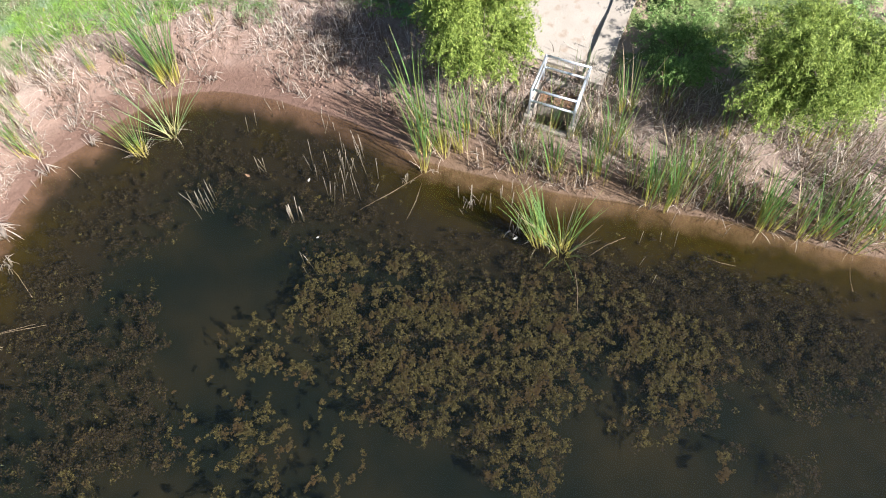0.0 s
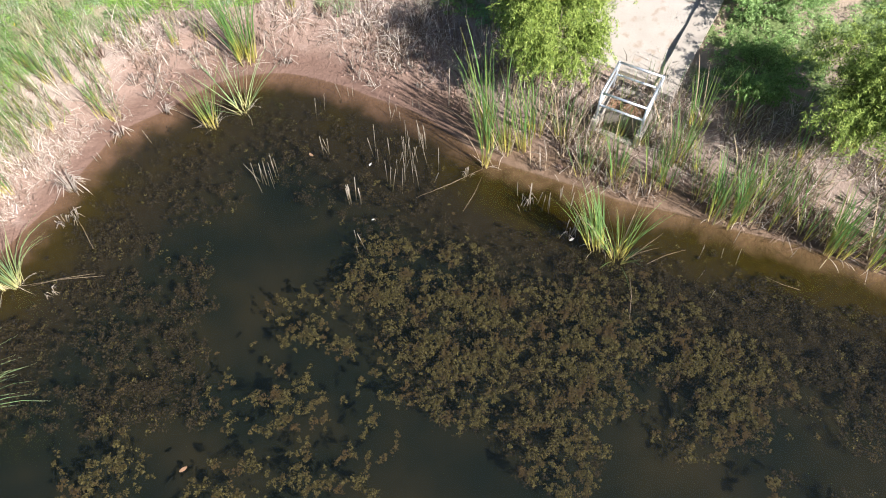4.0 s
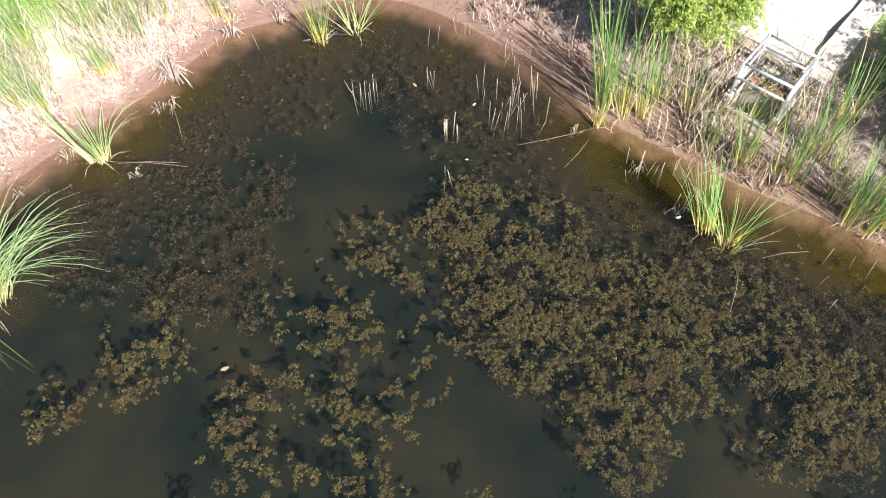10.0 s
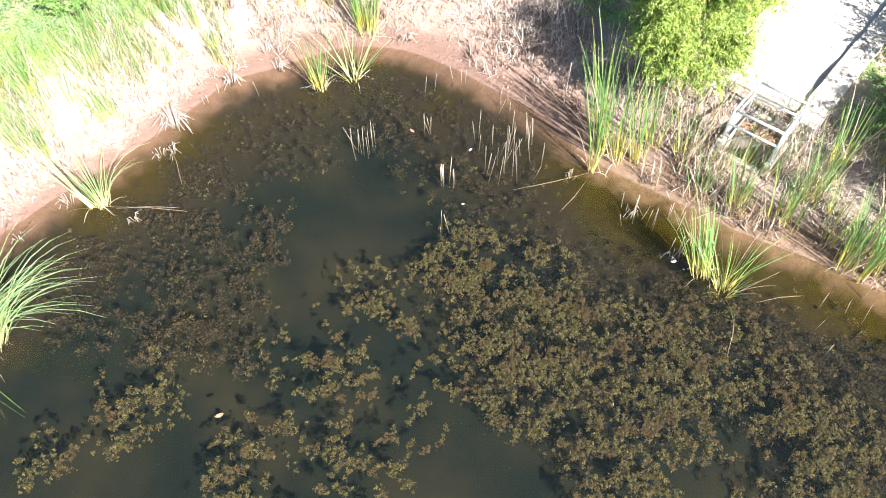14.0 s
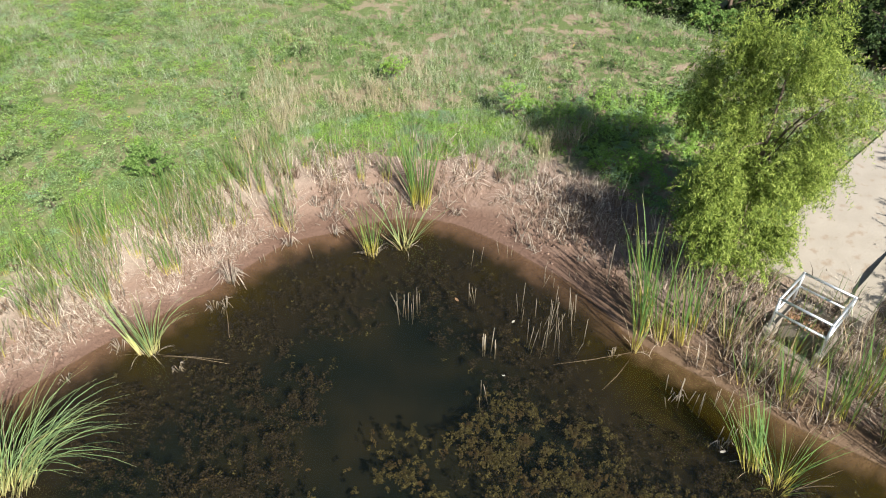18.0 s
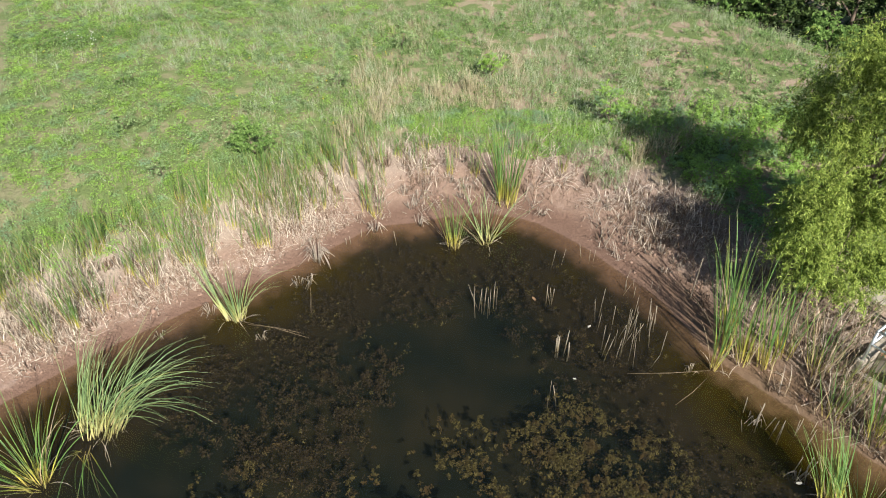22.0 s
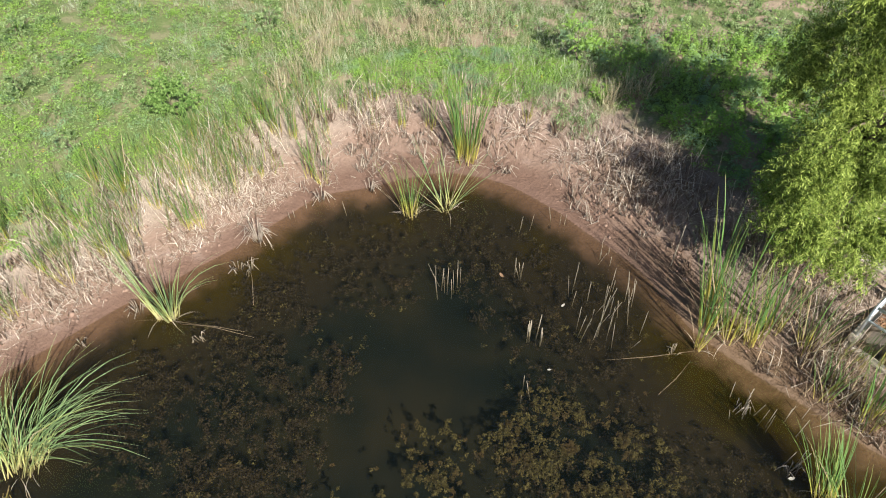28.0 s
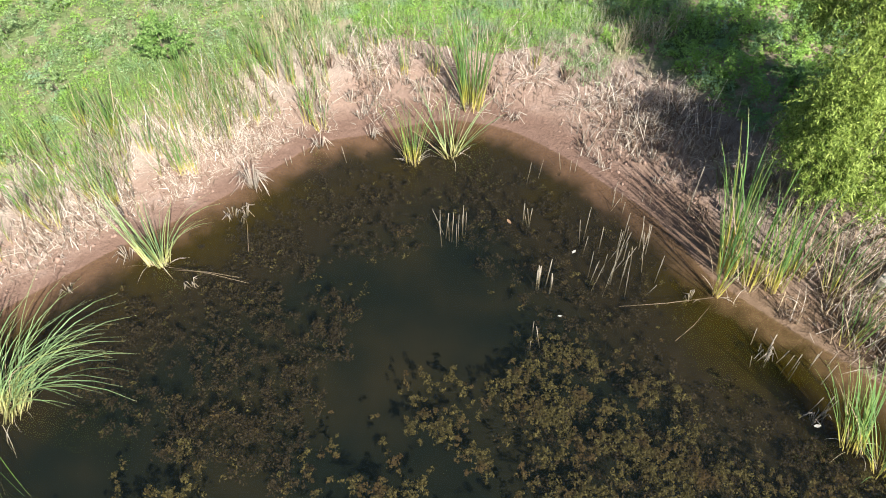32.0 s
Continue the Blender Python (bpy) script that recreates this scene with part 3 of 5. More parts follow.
def dead_clumps():
    """Bleached heaps of last year's leaves; three are grown and then copied."""
    rng = random.Random(17)
    kinds = [cattail(x, y, 0, tall, 0.2, 0.5, (0, 5), "bleached heap of dead cattail leaves on the mud", "cattail", 50 + k, dry=n, group="dead cattail heaps", width=1.3) for k, (x, y, tall, n) in enumerate([(0.35, 14.45, 2.6, 44), (1.35, 13.75, 2.3, 34), (-2.6, 14.7, 2.0, 28)])]
    for u, d in [(0.30, 1.3), (0.335, 1.7), (0.37, 1.9), (0.40, 1.5), (0.425, 2.0), (0.475, 1.5), (0.49, 1.9), (0.51, 1.3), (0.53, 1.8), (0.55, 1.4), (0.22, 1.0), (0.16, 1.2), (0.10, 0.9), (0.05, 1.3), (0.76, 1.1), (0.80, 1.6), (0.84, 1.2), (0.88, 1.7), (0.92, 1.3), (0.96, 1.8), (0.36, 1.35), (0.385, 2.2), (0.455, 2.3), (0.465, 1.1), (0.5, 2.3), (0.52, 2.1), (0.545, 1.9), (0.565, 1.6), (0.575, 2.1), (0.78, 0.8), (0.82, 0.7), (0.86, 0.9), (0.9, 0.7), (0.94, 0.9), (0.98, 1.0)]:
        p, out = along_shore(u)
        q = p + out * d
        copy = copy_thing(rng.choice(kinds), Matrix.Translation((q[0], q[1], ground_at(q[0], q[1]) - 0.01)) @ Matrix.Rotation(rng.uniform(0, 6.28), 4, "Z"))
        size = rng.uniform(0.7, 1.15)
        copy.scale = (size, size, size)


dead_clumps()


def bank_cattails():
    """Thinner clumps along both banks; a few are grown and then copied."""
    rng = random.Random(11)
    kinds = []
    for k, (n, tall, lean, dry) in enumerate([(17, 1.5, 0.2, 4), (13, 1.3, 0.25, 4), (20, 1.7, 0.18, 3), (11, 1.15, 0.3, 3), (15, 1.4, 0.3, 5)]):
        kinds.append(cattail(5.6 + 0.75 * k, 8.2 - 0.66 * k, n, tall, 0.13, lean * 0.6, (0, 4), "green cattail clump among dry reeds on the bank", "cattail", 40 + k, dry=dry, group="bank cattails", width=1.75, sway=0.12))
    spots = []
    for u in np.arange(0.71, 1.0, 0.0115):
        for _ in range(2):
            p, out = along_shore(u + rng.uniform(-0.006, 0.006))
            q = p + out * rng.choice((0.1, 0.25, 0.4, 0.6, 0.9, 1.4, 2.0)) * rng.uniform(0.9, 1.2)
            spots.append(q)
    for u in np.arange(-0.065, 0.29, 0.0078):
        p, out = along_shore(u + rng.uniform(-0.004, 0.004))
        spots.append(p + out * rng.uniform(0.7, 2.7))
    for u in np.arange(0.28, 0.42, 0.018):
        p, out = along_shore(u)
        spots.append(p + out * rng.uniform(1.0, 2.2))
    for x, y in spots:
        if 5.0 < x < 7.1 and 8.3 < y < 10.3:
            continue
        size = rng.uniform(0.9, 1.25) if x > 2 else rng.uniform(0.55, 0.95)
        copy = copy_thing(rng.choice(kinds), Matrix.Translation((x, y, ground_at(x, y) - 0.01)) @ Matrix.Rotation(-0.13 if x > 2 else 0.0, 4, "Y") @ Matrix.Rotation(rng.uniform(0, 6.28), 4, "Z"))
        copy.scale = (size, size, size)


bank_cattails()


def dry_reeds():
    rng = np.random.RandomState(3)

    def spread(n, u0, u1, d0, d1, near=1.6):
        u = rng.uniform(u0, u1, n)
        pts = np.array([np.concatenate(along_shore(v)) for v in u])
        d = d0 + (d1 - d0) * rng.beta(near, 1.4, n)
        xy = pts[:, :2] + pts[:, 2:] * d[:, None]
        clump = wave(xy[:, 0], xy[:, 1], 3.0, 9) + rng.uniform(-0.8, 0.8, n)
        xy = xy[clump > 0.0]
        return np.c_[xy, height(xy[:, 0], xy[:, 1])]

    def reeds(name, material, label, base, tall, wide, lying, bend=0.9, slant=0.4):
        n = len(base)
        flat = rng.random_sample(n) < lying
        lean = np.where(flat, rng.uniform(1.2, 1.55, n), np.abs(rng.normal(0, slant, n)))
        v, f, s = strips(base + [0, 0, 0.015], rng.uniform(0, 6.283, n), lean, np.where(flat, 0.05, rng.uniform(0, bend, n)), rng.uniform(tall[0], tall[1], n), rng.uniform(wide[0], wide[1], n), 2, rng.uniform(-1.5, 1.5, n))
        stuff(name, v, f, material, label, "dry reeds", {"along": s})

    reeds("dry_reed_thatch", "straw", "pale flattened dry reed thatch along the bank", np.r_[spread(27000, -0.06, 0.3, 0.28, 2.3), spread(3200, 0.3, 0.6, 1.2, 2.7), spread(5200, 0.70, 1.0, 0.35, 2.9)], (0.05, 0.30), (0.005, 0.016), 0.62)
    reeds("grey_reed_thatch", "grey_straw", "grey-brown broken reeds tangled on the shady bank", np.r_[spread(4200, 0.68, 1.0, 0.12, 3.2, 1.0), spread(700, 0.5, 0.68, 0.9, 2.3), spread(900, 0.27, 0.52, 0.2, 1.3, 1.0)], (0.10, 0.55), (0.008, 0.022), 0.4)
    reeds("standing_dry_reeds", "straw", "dry tan reeds still standing among the thatch", np.r_[spread(2600, -0.06, 0.3, 0.7, 2.6), spread(600, 0.3, 0.56, 1.1, 2.6), spread(1500, 0.68, 1.0, 0.3, 2.9)], (0.3, 0.85), (0.007, 0.014), 0.05)
    reeds("tall_dead_stems", "tan_leaf", "tall brown dead reed stems standing along the bank", np.r_[spread(1400, 0.67, 1.0, 0.1, 2.4, 0.9), spread(500, 0.1, 0.3, 0.8, 2.4)], (0.3, 1.0), (0.008, 0.017), 0.0, 0.25, 0.28)
    # short dark stubble on the bare mud
    base = np.r_[spread(6000, -0.06, 0.3, 0.25, 2.6), spread(3600, 0.3, 0.6, 0.5, 2.4), spread(1300, 0.68, 1.0, 0.1, 1.5)]
    n = len(base)
    v, f, s = strips(base, rng.uniform(0, 6.283, n), np.abs(rng.normal(0, 0.5, n)), rng.uniform(0, 0.6, n), rng.uniform(0.06, 0.26, n), rng.uniform(0.012, 0.03, n), 2, rng.uniform(-1.5, 1.5, n))
    stuff("reed_stubble", v, f, "stubble", "short dark reed stubble poking out of the mud", "reed stubble", {"along": s})
    # clods of mud
    xy = np.r_[spread(5200, -0.05, 0.6, 0.2, 1.9, 1.2), spread(3000, 0.66, 1.0, 0.2, 1.6)]
    n = len(xy)
    r = rng.gamma(1.3, 0.009, n) + 0.005
    unit = np.array([(1, 0, 0), (0, 1, 0), (-1, 0, 0), (0, -1, 0), (0, 0, 0.8), (0, 0, -0.6)], float)
    v = xy[:, None] + (unit[None] + rng.uniform(-0.3, 0.3, (n, 6, 3))) * r[:, None, None]
    tri = np.array([(0, 1, 4), (1, 2, 4), (2, 3, 4), (3, 0, 4), (1, 0, 5), (2, 1, 5), (3, 2, 5), (0, 3, 5)])
    f = (np.arange(n)[:, None, None] * 6 + tri[None]).reshape(-1, 3)
    stuff("mud_clods", v.reshape(-1, 3), f, "clod", "small clods and crumbs of reddish mud", "mud clods")
    dark = np.r_[spread(3400, 0.68, 1.0, 0.03, 2.6, 0.8), spread(1500, 0.48, 0.68, 0.8, 2.6)]
    n = len(dark)
    v, f, s = strips(dark, rng.uniform(0, 6.283, n), np.abs(rng.normal(0.3, 0.7, n)), rng.uniform(0, 0.7, n), rng.uniform(0.08, 0.42, n), rng.uniform(0.008, 0.022, n), 2, rng.uniform(-1.5, 1.5, n))
    stuff("dark_dead_reeds", v, f, "stubble", "dark brown dead reed stems tangled on the bank", "dead reeds", {"along": s})
    green = np.r_[spread(4200, -0.07, 0.30, 0.9, 3.0), spread(160, 0.27, 0.45, 1.7, 2.6), spread(900, 0.7, 1.0, 0.3, 2.8)]
    n = len(green)
    v, f, s = strips(green, rng.uniform(0, 6.283, n), np.abs(rng.normal(0, 0.13, n)), rng.uniform(0, 0.5, n), rng.uniform(0.3, 0.95, n), rng.uniform(0.008, 0.015, n), 4, rng.uniform(-1.5, 1.5, n))
    stuff("thin_green_reeds", v, f, "reed", "thin green reeds with yellow bases on the bank", "reeds", {"along": s})


dry_reeds()


def reed_stalk(x, y, tall, lean, yaw, thick=0.008, label="bleached dead reed stalk standing in the pond", group="dead reed stalks"):
    way = Vector((math.sin(lean) * math.cos(yaw), math.sin(lean) * math.sin(yaw), math.cos(lean)))
    foot = Vector((0, 0, -0.3))
    bm = tube([foot, foot + way * (0.3 + tall * 0.6), foot + way * (0.3 + tall)], [thick, thick * 0.9, thick * 0.6], 5)
    me = bpy.data.meshes.new("reed_stalk")
    bm.to_mesh(me)
    bm.free()
    me.materials.append(M["stalk"])
    ob = new("reed_stalk", me)
    ob.location = (x, y, 0)
    return tagged(ob, label, "reed stalk", group)


def stalks():
    rng = random.Random(8)
    for cx, cy, rx, ry, n, tall, thick in [
        (0.59, 9.35, 0.13, 0.12, 7, 0.42, 0.022), (-0.8, 10.4, 0.4, 0.25, 11, 0.4, 0.011), (1.8, 9.8, 0.62, 0.75, 34, 0.45, 0.011),
        (2.1, 11.0, 0.4, 0.5, 9, 0.3, 0.01), (0.35, 10.75, 0.12, 0.1, 4, 0.25, 0.013), (0.45, 8.3, 0.12, 0.12, 3, 0.2, 0.012),
        (4.3, 7.7, 0.35, 0.5, 11, 0.4, 0.016), (3.7, 8.15, 0.3, 0.3, 6, 0.35, 0.014), (0.5, 12.0, 0.8, 0.4, 5, 0.3, 0.009),
        (6.9, 5.7, 1.2, 0.5, 7, 0.35, 0.01), (-3.5, 12.1, 0.7, 0.4, 4, 0.25, 0.012),
    ]:
        for _ in range(n):
            reed_stalk(cx + rng.uniform(-rx, rx), cy + rng.uniform(-ry, ry), tall * rng.uniform(0.4, 1.1), abs(rng.gauss(0, 0.16)), rng.uniform(0, 6.28), 0.45 * thick * rng.uniform(0.8, 1.2))
    # long fallen reed floating from the yellow-based tuft
    for x, y, yaw, size in [(3.2, 9.2, 3.35, 1.5), (3.1, 9.0, 4.0, 0.9), (-5.5, 9.15, -0.15, 1.4), (-5.4, 9.1, -0.05, 1.1), (5.3, 6.2, 0.1, 0.8), (4.9, 6.1, -2.0, 0.9), (7.6, 4.9, 2.4, 0.6), (9.2, 3.6, 1.0, 0.5), (-4.71, 10.69, -1.20, 1.18)]:
        bm = tube([(0, 0, 0.012), (size * 0.5, 0.02, 0.02), (size, -0.02, 0.012)], [0.004, 0.004, 0.002], 5)
        me = bpy.data.meshes.new("fallen_reed")
        bm.to_mesh(me)
        bm.free()
        me.materials.append(M["tan_leaf"])
        ob = new("fallen_reed", me)
        ob.location, ob.rotation_euler = (x, y, 0), (0, 0, yaw)
        tagged(ob, "tan fallen reed floating on the water", "reed", "fallen reeds")


stalks()


def broken_tuft(x, y, n, tall, seed, label):
    """A knot of bleached, bent reed stubs; every stub is a part."""
    rng = random.Random(seed)
    top = new("broken_reed_tuft")
    top.location = (x, y, max(ground_at(x, y), -0.1))
    for _ in range(2 * n):
        yaw, r = rng.uniform(0, 6.28), 0.07 * rng.random()
        p = Vector((r * math.cos(yaw), r * math.sin(yaw), -0.02))
        k = p + Vector((math.cos(yaw) * 0.28, math.sin(yaw) * 0.28, rng.uniform(0.6, 1.1))) * tall
        e = k + Vector((math.cos(yaw + rng.gauss(0, 0.7)), math.sin(yaw + rng.gauss(0, 0.7)), rng.uniform(-1.3, -0.3))) * tall * rng.uniform(0.3, 0.6)
        part("stub", tube([p, k, e], [0.007, 0.0065, 0.004], 5), "bleached", top)
    return tagged(top, label, "dead reeds", "broken reed tufts")


for i, (tx, ty, n, tall) in enumerate([(-4.65, 11.15, 16, 0.45), (-2.73, 12.69, 6, 0.28), (-3.66, 12.35, 6, 0.32), (-4.85, 10.45, 5, 0.2), (-4.62, 10.5, 5, 0.22), (-5.06, 8.88, 4, 0.16), (-6.3, 9.35, 5, 0.3), (-7.0, 8.6, 3, 0.15), (2.86, 9.2, 4, 0.16), (4.24, 7.25, 5, 0.2), (3.8, 8.25, 4, 0.3), (0.05, 13.35, 5, 0.25), (-1.9, 14.0, 6, 0.3)]):
    broken_tuft(tx, ty, n, tall, 300 + i, "bleached broken reed tuft at the water's edge")


def stump_meshes():
    """Rotten cattail stools: a ring of short broken stubs, five kinds."""
    out = []
    for k in range(5):
        rng = random.Random(70 + k)
        bm = bmesh.new()
        for _ in range(15 + 3 * k):
            yaw, r = rng.uniform(0, 6.28), 0.085 * math.sqrt(rng.random())
            tall, lean = rng.uniform(0.07, 0.24), rng.uniform(0.05, 0.8)
            foot = Vector((r * math.cos(yaw), r * math.sin(yaw), -0.03))
            tip = foot + Vector((math.cos(yaw) * math.sin(lean), math.sin(yaw) * math.sin(lean), math.cos(lean))) * tall
            side = Vector((-math.sin(yaw), math.cos(yaw), 0)) * rng.uniform(0.006, 0.013)
            back = Vector((math.cos(yaw), math.sin(yaw), 0)) * 0.006
            ring = [[bm.verts.new(p + q) for q in (side * w, back * w, -side * w, -back * w)] for p, w in ((foot, 1.0), (foot.lerp(tip, 0.6), 0.9), (tip, 0.35))]
            for a, b in zip(ring, ring[1:]):
                for i in range(4):
                    bm.faces.new((a[i], a[(i + 1) % 4], b[(i + 1) % 4], b[i]))
            bm.faces.new(ring[-1])
        me = bpy.data.meshes.new("reed_stump")
        bm.to_mesh(me)
        bm.free()
        me.materials.append(M["stubble" if k % 2 else "grey_straw"])
        out.append(me)
    return out


def stumps():
    rng = random.Random(23)
    kinds = stump_meshes()
    for u0, u1, n, d0, d1 in [(-0.03, 0.28, 26, 0.5, 2.0), (0.28, 0.6, 58, 0.45, 2.5), (0.66, 1.0, 40, 0.12, 1.6)]:
        for _ in range(n):
            p, out = along_shore(rng.uniform(u0, u1))
            q = p + out * rng.uniform(d0, d1)
            ob = new("reed_stump", rng.choice(kinds))
            size = rng.uniform(0.6, 1.35)
            ob.matrix_basis = Matrix.Translation((q[0], q[1], ground_at(q[0], q[1]))) @ Matrix.Rotation(rng.uniform(0, 6.28), 4, "Z") @ Matrix.Diagonal((size, size, size, 1))
            tagged(ob, "dark rotten stump of broken reeds in the mud", "reed stump", "reed stumps")


stumps()


def flake(name, x, y, size, material, label, category, z=0.008):
    """A thin curled piece lying on the water."""
    rng = random.Random(int(x * 100))
    bm = bmesh.new()
    bmesh.ops.create_grid(bm, x_segments=5, y_segments=3, size=0.5)
    for v in bm.verts:
        taper = 1 - (2 * v.co.x) ** 2 * 0.85
        v.co = Vector((v.co.x * size, v.co.y * size * 0.45 * taper, 0.06 * size * (4 * v.co.x**2)))
    made = bmesh.ops.extrude_face_region(bm, geom=bm.faces[:])
    for g in made["geom"]:
        if isinstance(g, bmesh.types.BMVert):
            g.co.z += 0.004
    bmesh.ops.recalc_face_normals(bm, faces=bm.faces)
    me = bpy.data.meshes.new(name)
    bm.to_mesh(me)
    bm.free()
    me.materials.append(M[material])
    ob = new(name, me)
    ob.location, ob.rotation_euler = (x, y, z), (0, 0, rng.uniform(0, 6.28))
    return tagged(ob, label, category)


flake("floating_scrap", 1.08, 9.99, 0.09, "shell_white", "pale curled scrap floating on the pond", "debris")
flake("floating_scrap", 0.81, 8.66, 0.06, "shell_white", "small pale scrap floating on the pond", "debris")
flake("floating_scrap", 4.2, 7.1, 0.10, "shell_white", "white scrap caught among reed stubs", "debris")
flake("floating_leaf", 0.0, 10.6, 0.12, "litter", "brown fallen leaf floating on the pond", "leaf")
flake("floating_leaf", -3.1, 5.0, 0.13, "litter", "brown leaf floating over the pondweed", "leaf")
reed_stalk(3.03, 10.95, 1.1, 0.05, 1.0, 0.010, "tall bare grey reed pole on the bank")

# ---------------------------------------------------------------- water plants
DENSE = [(0.72, 7.69, 0.57), (0.29, 7.15, 0.47), (1.46, 7.51, 0.57), (1.15, 6.53, 0.73), (1.96, 7.01, 0.65), (0.94, 5.42, 0.52), (1.62, 5.96, 0.71), (1.4, 5.0, 0.59), (2.44, 5.99, 0.8), (2.13, 4.75, 0.67), (3.13, 5.43, 0.95), (2.72, 4.34, 0.66), (2.42, 3.68, 0.56), (2.57, 3.26, 0.43), (2.99, 3.35, 0.24), (3.8, 4.61, 0.75), (4.31, 5.52, 0.87), (4.91, 4.89, 0.76), (5.18, 4.13, 0.57), (5.69, 3.91, 0.65), (5.29, 3.28, 0.47), (5.52, 3.02, 0.31), (4.68, 3.13, 0.39), (6.27, 3.69, 0.48)]
MIDDLE = [(-1.02, 7.16, 0.47), (-0.29, 6.87, 0.55), (-1.39, 6.8, 0.37), (0.03, 6.2, 0.45), (0.09, 5.69, 0.26), (-1.22, 6.05, 0.25), (-2.37, 5.95, 0.44), (-1.83, 5.56, 0.35), (-1.32, 5.42, 0.43), (-0.11, 5.32, 0.39), (-1.57, 5.07, 0.34), (-1.07, 4.84, 0.34), (-2.48, 4.78, 0.42), (-2.71, 4.45, 0.41), (-2.83, 3.79, 0.48), (-2.22, 4.32, 0.33), (-2.33, 3.21, 0.23), (-1.41, 4.26, 0.41), (-1.01, 3.97, 0.48), (-0.43, 4.26, 0.41), (-0.08, 4.58, 0.33), (-1.41, 3.6, 0.39), (-1.18, 3.11, 0.31), (-1.88, 3.48, 0.23), (-0.72, 3.22, 0.19), (-3.46, 3.07, 0.19), (-4.51, 5.69, 0.52), (-4.1, 5.19, 0.42), (-4.58, 5.05, 0.42), (-5.59, 4.69, 0.41), (-1.04, 2.58, 0.3)]
BROWN = [(-5.13, 7.52, 0.75), (-4.41, 7.68, 0.57), (-5.49, 6.89, 0.55), (-4.72, 6.61, 0.45), (-3.81, 6.43, 0.36), (-3.51, 7.04, 0.56), (-3.06, 7.11, 0.37), (-2.66, 8.48, 0.39), (-2.22, 10.31, 0.42), (-3.48, 10.29, 0.85), (-4.13, 9.52, 0.72), (-4.78, 9.85, 0.62), (-1.8, 10.42, 0.43), (-2.81, 6.14, 0.36), (1.18, 9.3, 0.82), (0.33, 10.37, 0.85), (1.62, 8.73, 0.5), (-3.78, 7.97, 0.48), (2.09, 7.81, 0.48), (4.03, 6.94, 0.56), (2.85, 10.0, 0.63), (-1.5, 11.3, 0.8), (-2.9, 11.6, 0.7), (0.0, 11.7, 0.9), (1.2, 10.9, 0.7), (-4.2, 10.6, 0.6), (-5.3, 8.6, 0.6), (-6.0, 8.0, 0.6)]

EAST = [(6.0, 5.3, 0.8), (7.2, 4.5, 0.75), (8.2, 3.6, 0.75), (9.2, 2.8, 0.7), (5.3, 6.0, 0.5), (8.6, 3.4, 0.6), (6.23, 4.47, 0.7), (7.1, 3.84, 0.79), (7.82, 3.05, 0.68), (8.71, 2.65, 0.58), (8.24, 1.98, 0.38), (5.86, 3.6, 0.58), (7.34, 2.6, 0.47), (5.65, 5.23, 0.72), (6.99, 4.87, 0.62), (4.5, 6.2, 0.7), (3.4, 6.9, 0.8), (-2.97, 7.15, 0.38), (-3.97, 8.62, 0.5), (-2.79, 8.56, 0.41), (-4.16, 6.42, 0.48), (-3.14, 6.25, 0.47), (-3.4, 7.96, 0.35), (-2.7, 8.02, 0.35), (5.62, 2.14, 0.23), (6.32, 1.34, 0.31)]

SMALL = [(-3.52, 3.1, 0.14), (-1.81, 2.55, 0.12), (-1.11, 2.52, 0.17), (-0.53, 2.42, 0.12), (0.37, 2.88, 0.17), (5.38, 2.04, 0.2), (2.09, 2.49, 0.1), (-3.22, 2.71, 0.12), (-2.96, 2.64, 0.14), (-0.24, 2.76, 0.1), (0.83, 2.35, 0.08), (4.0, 3.33, 0.1)]


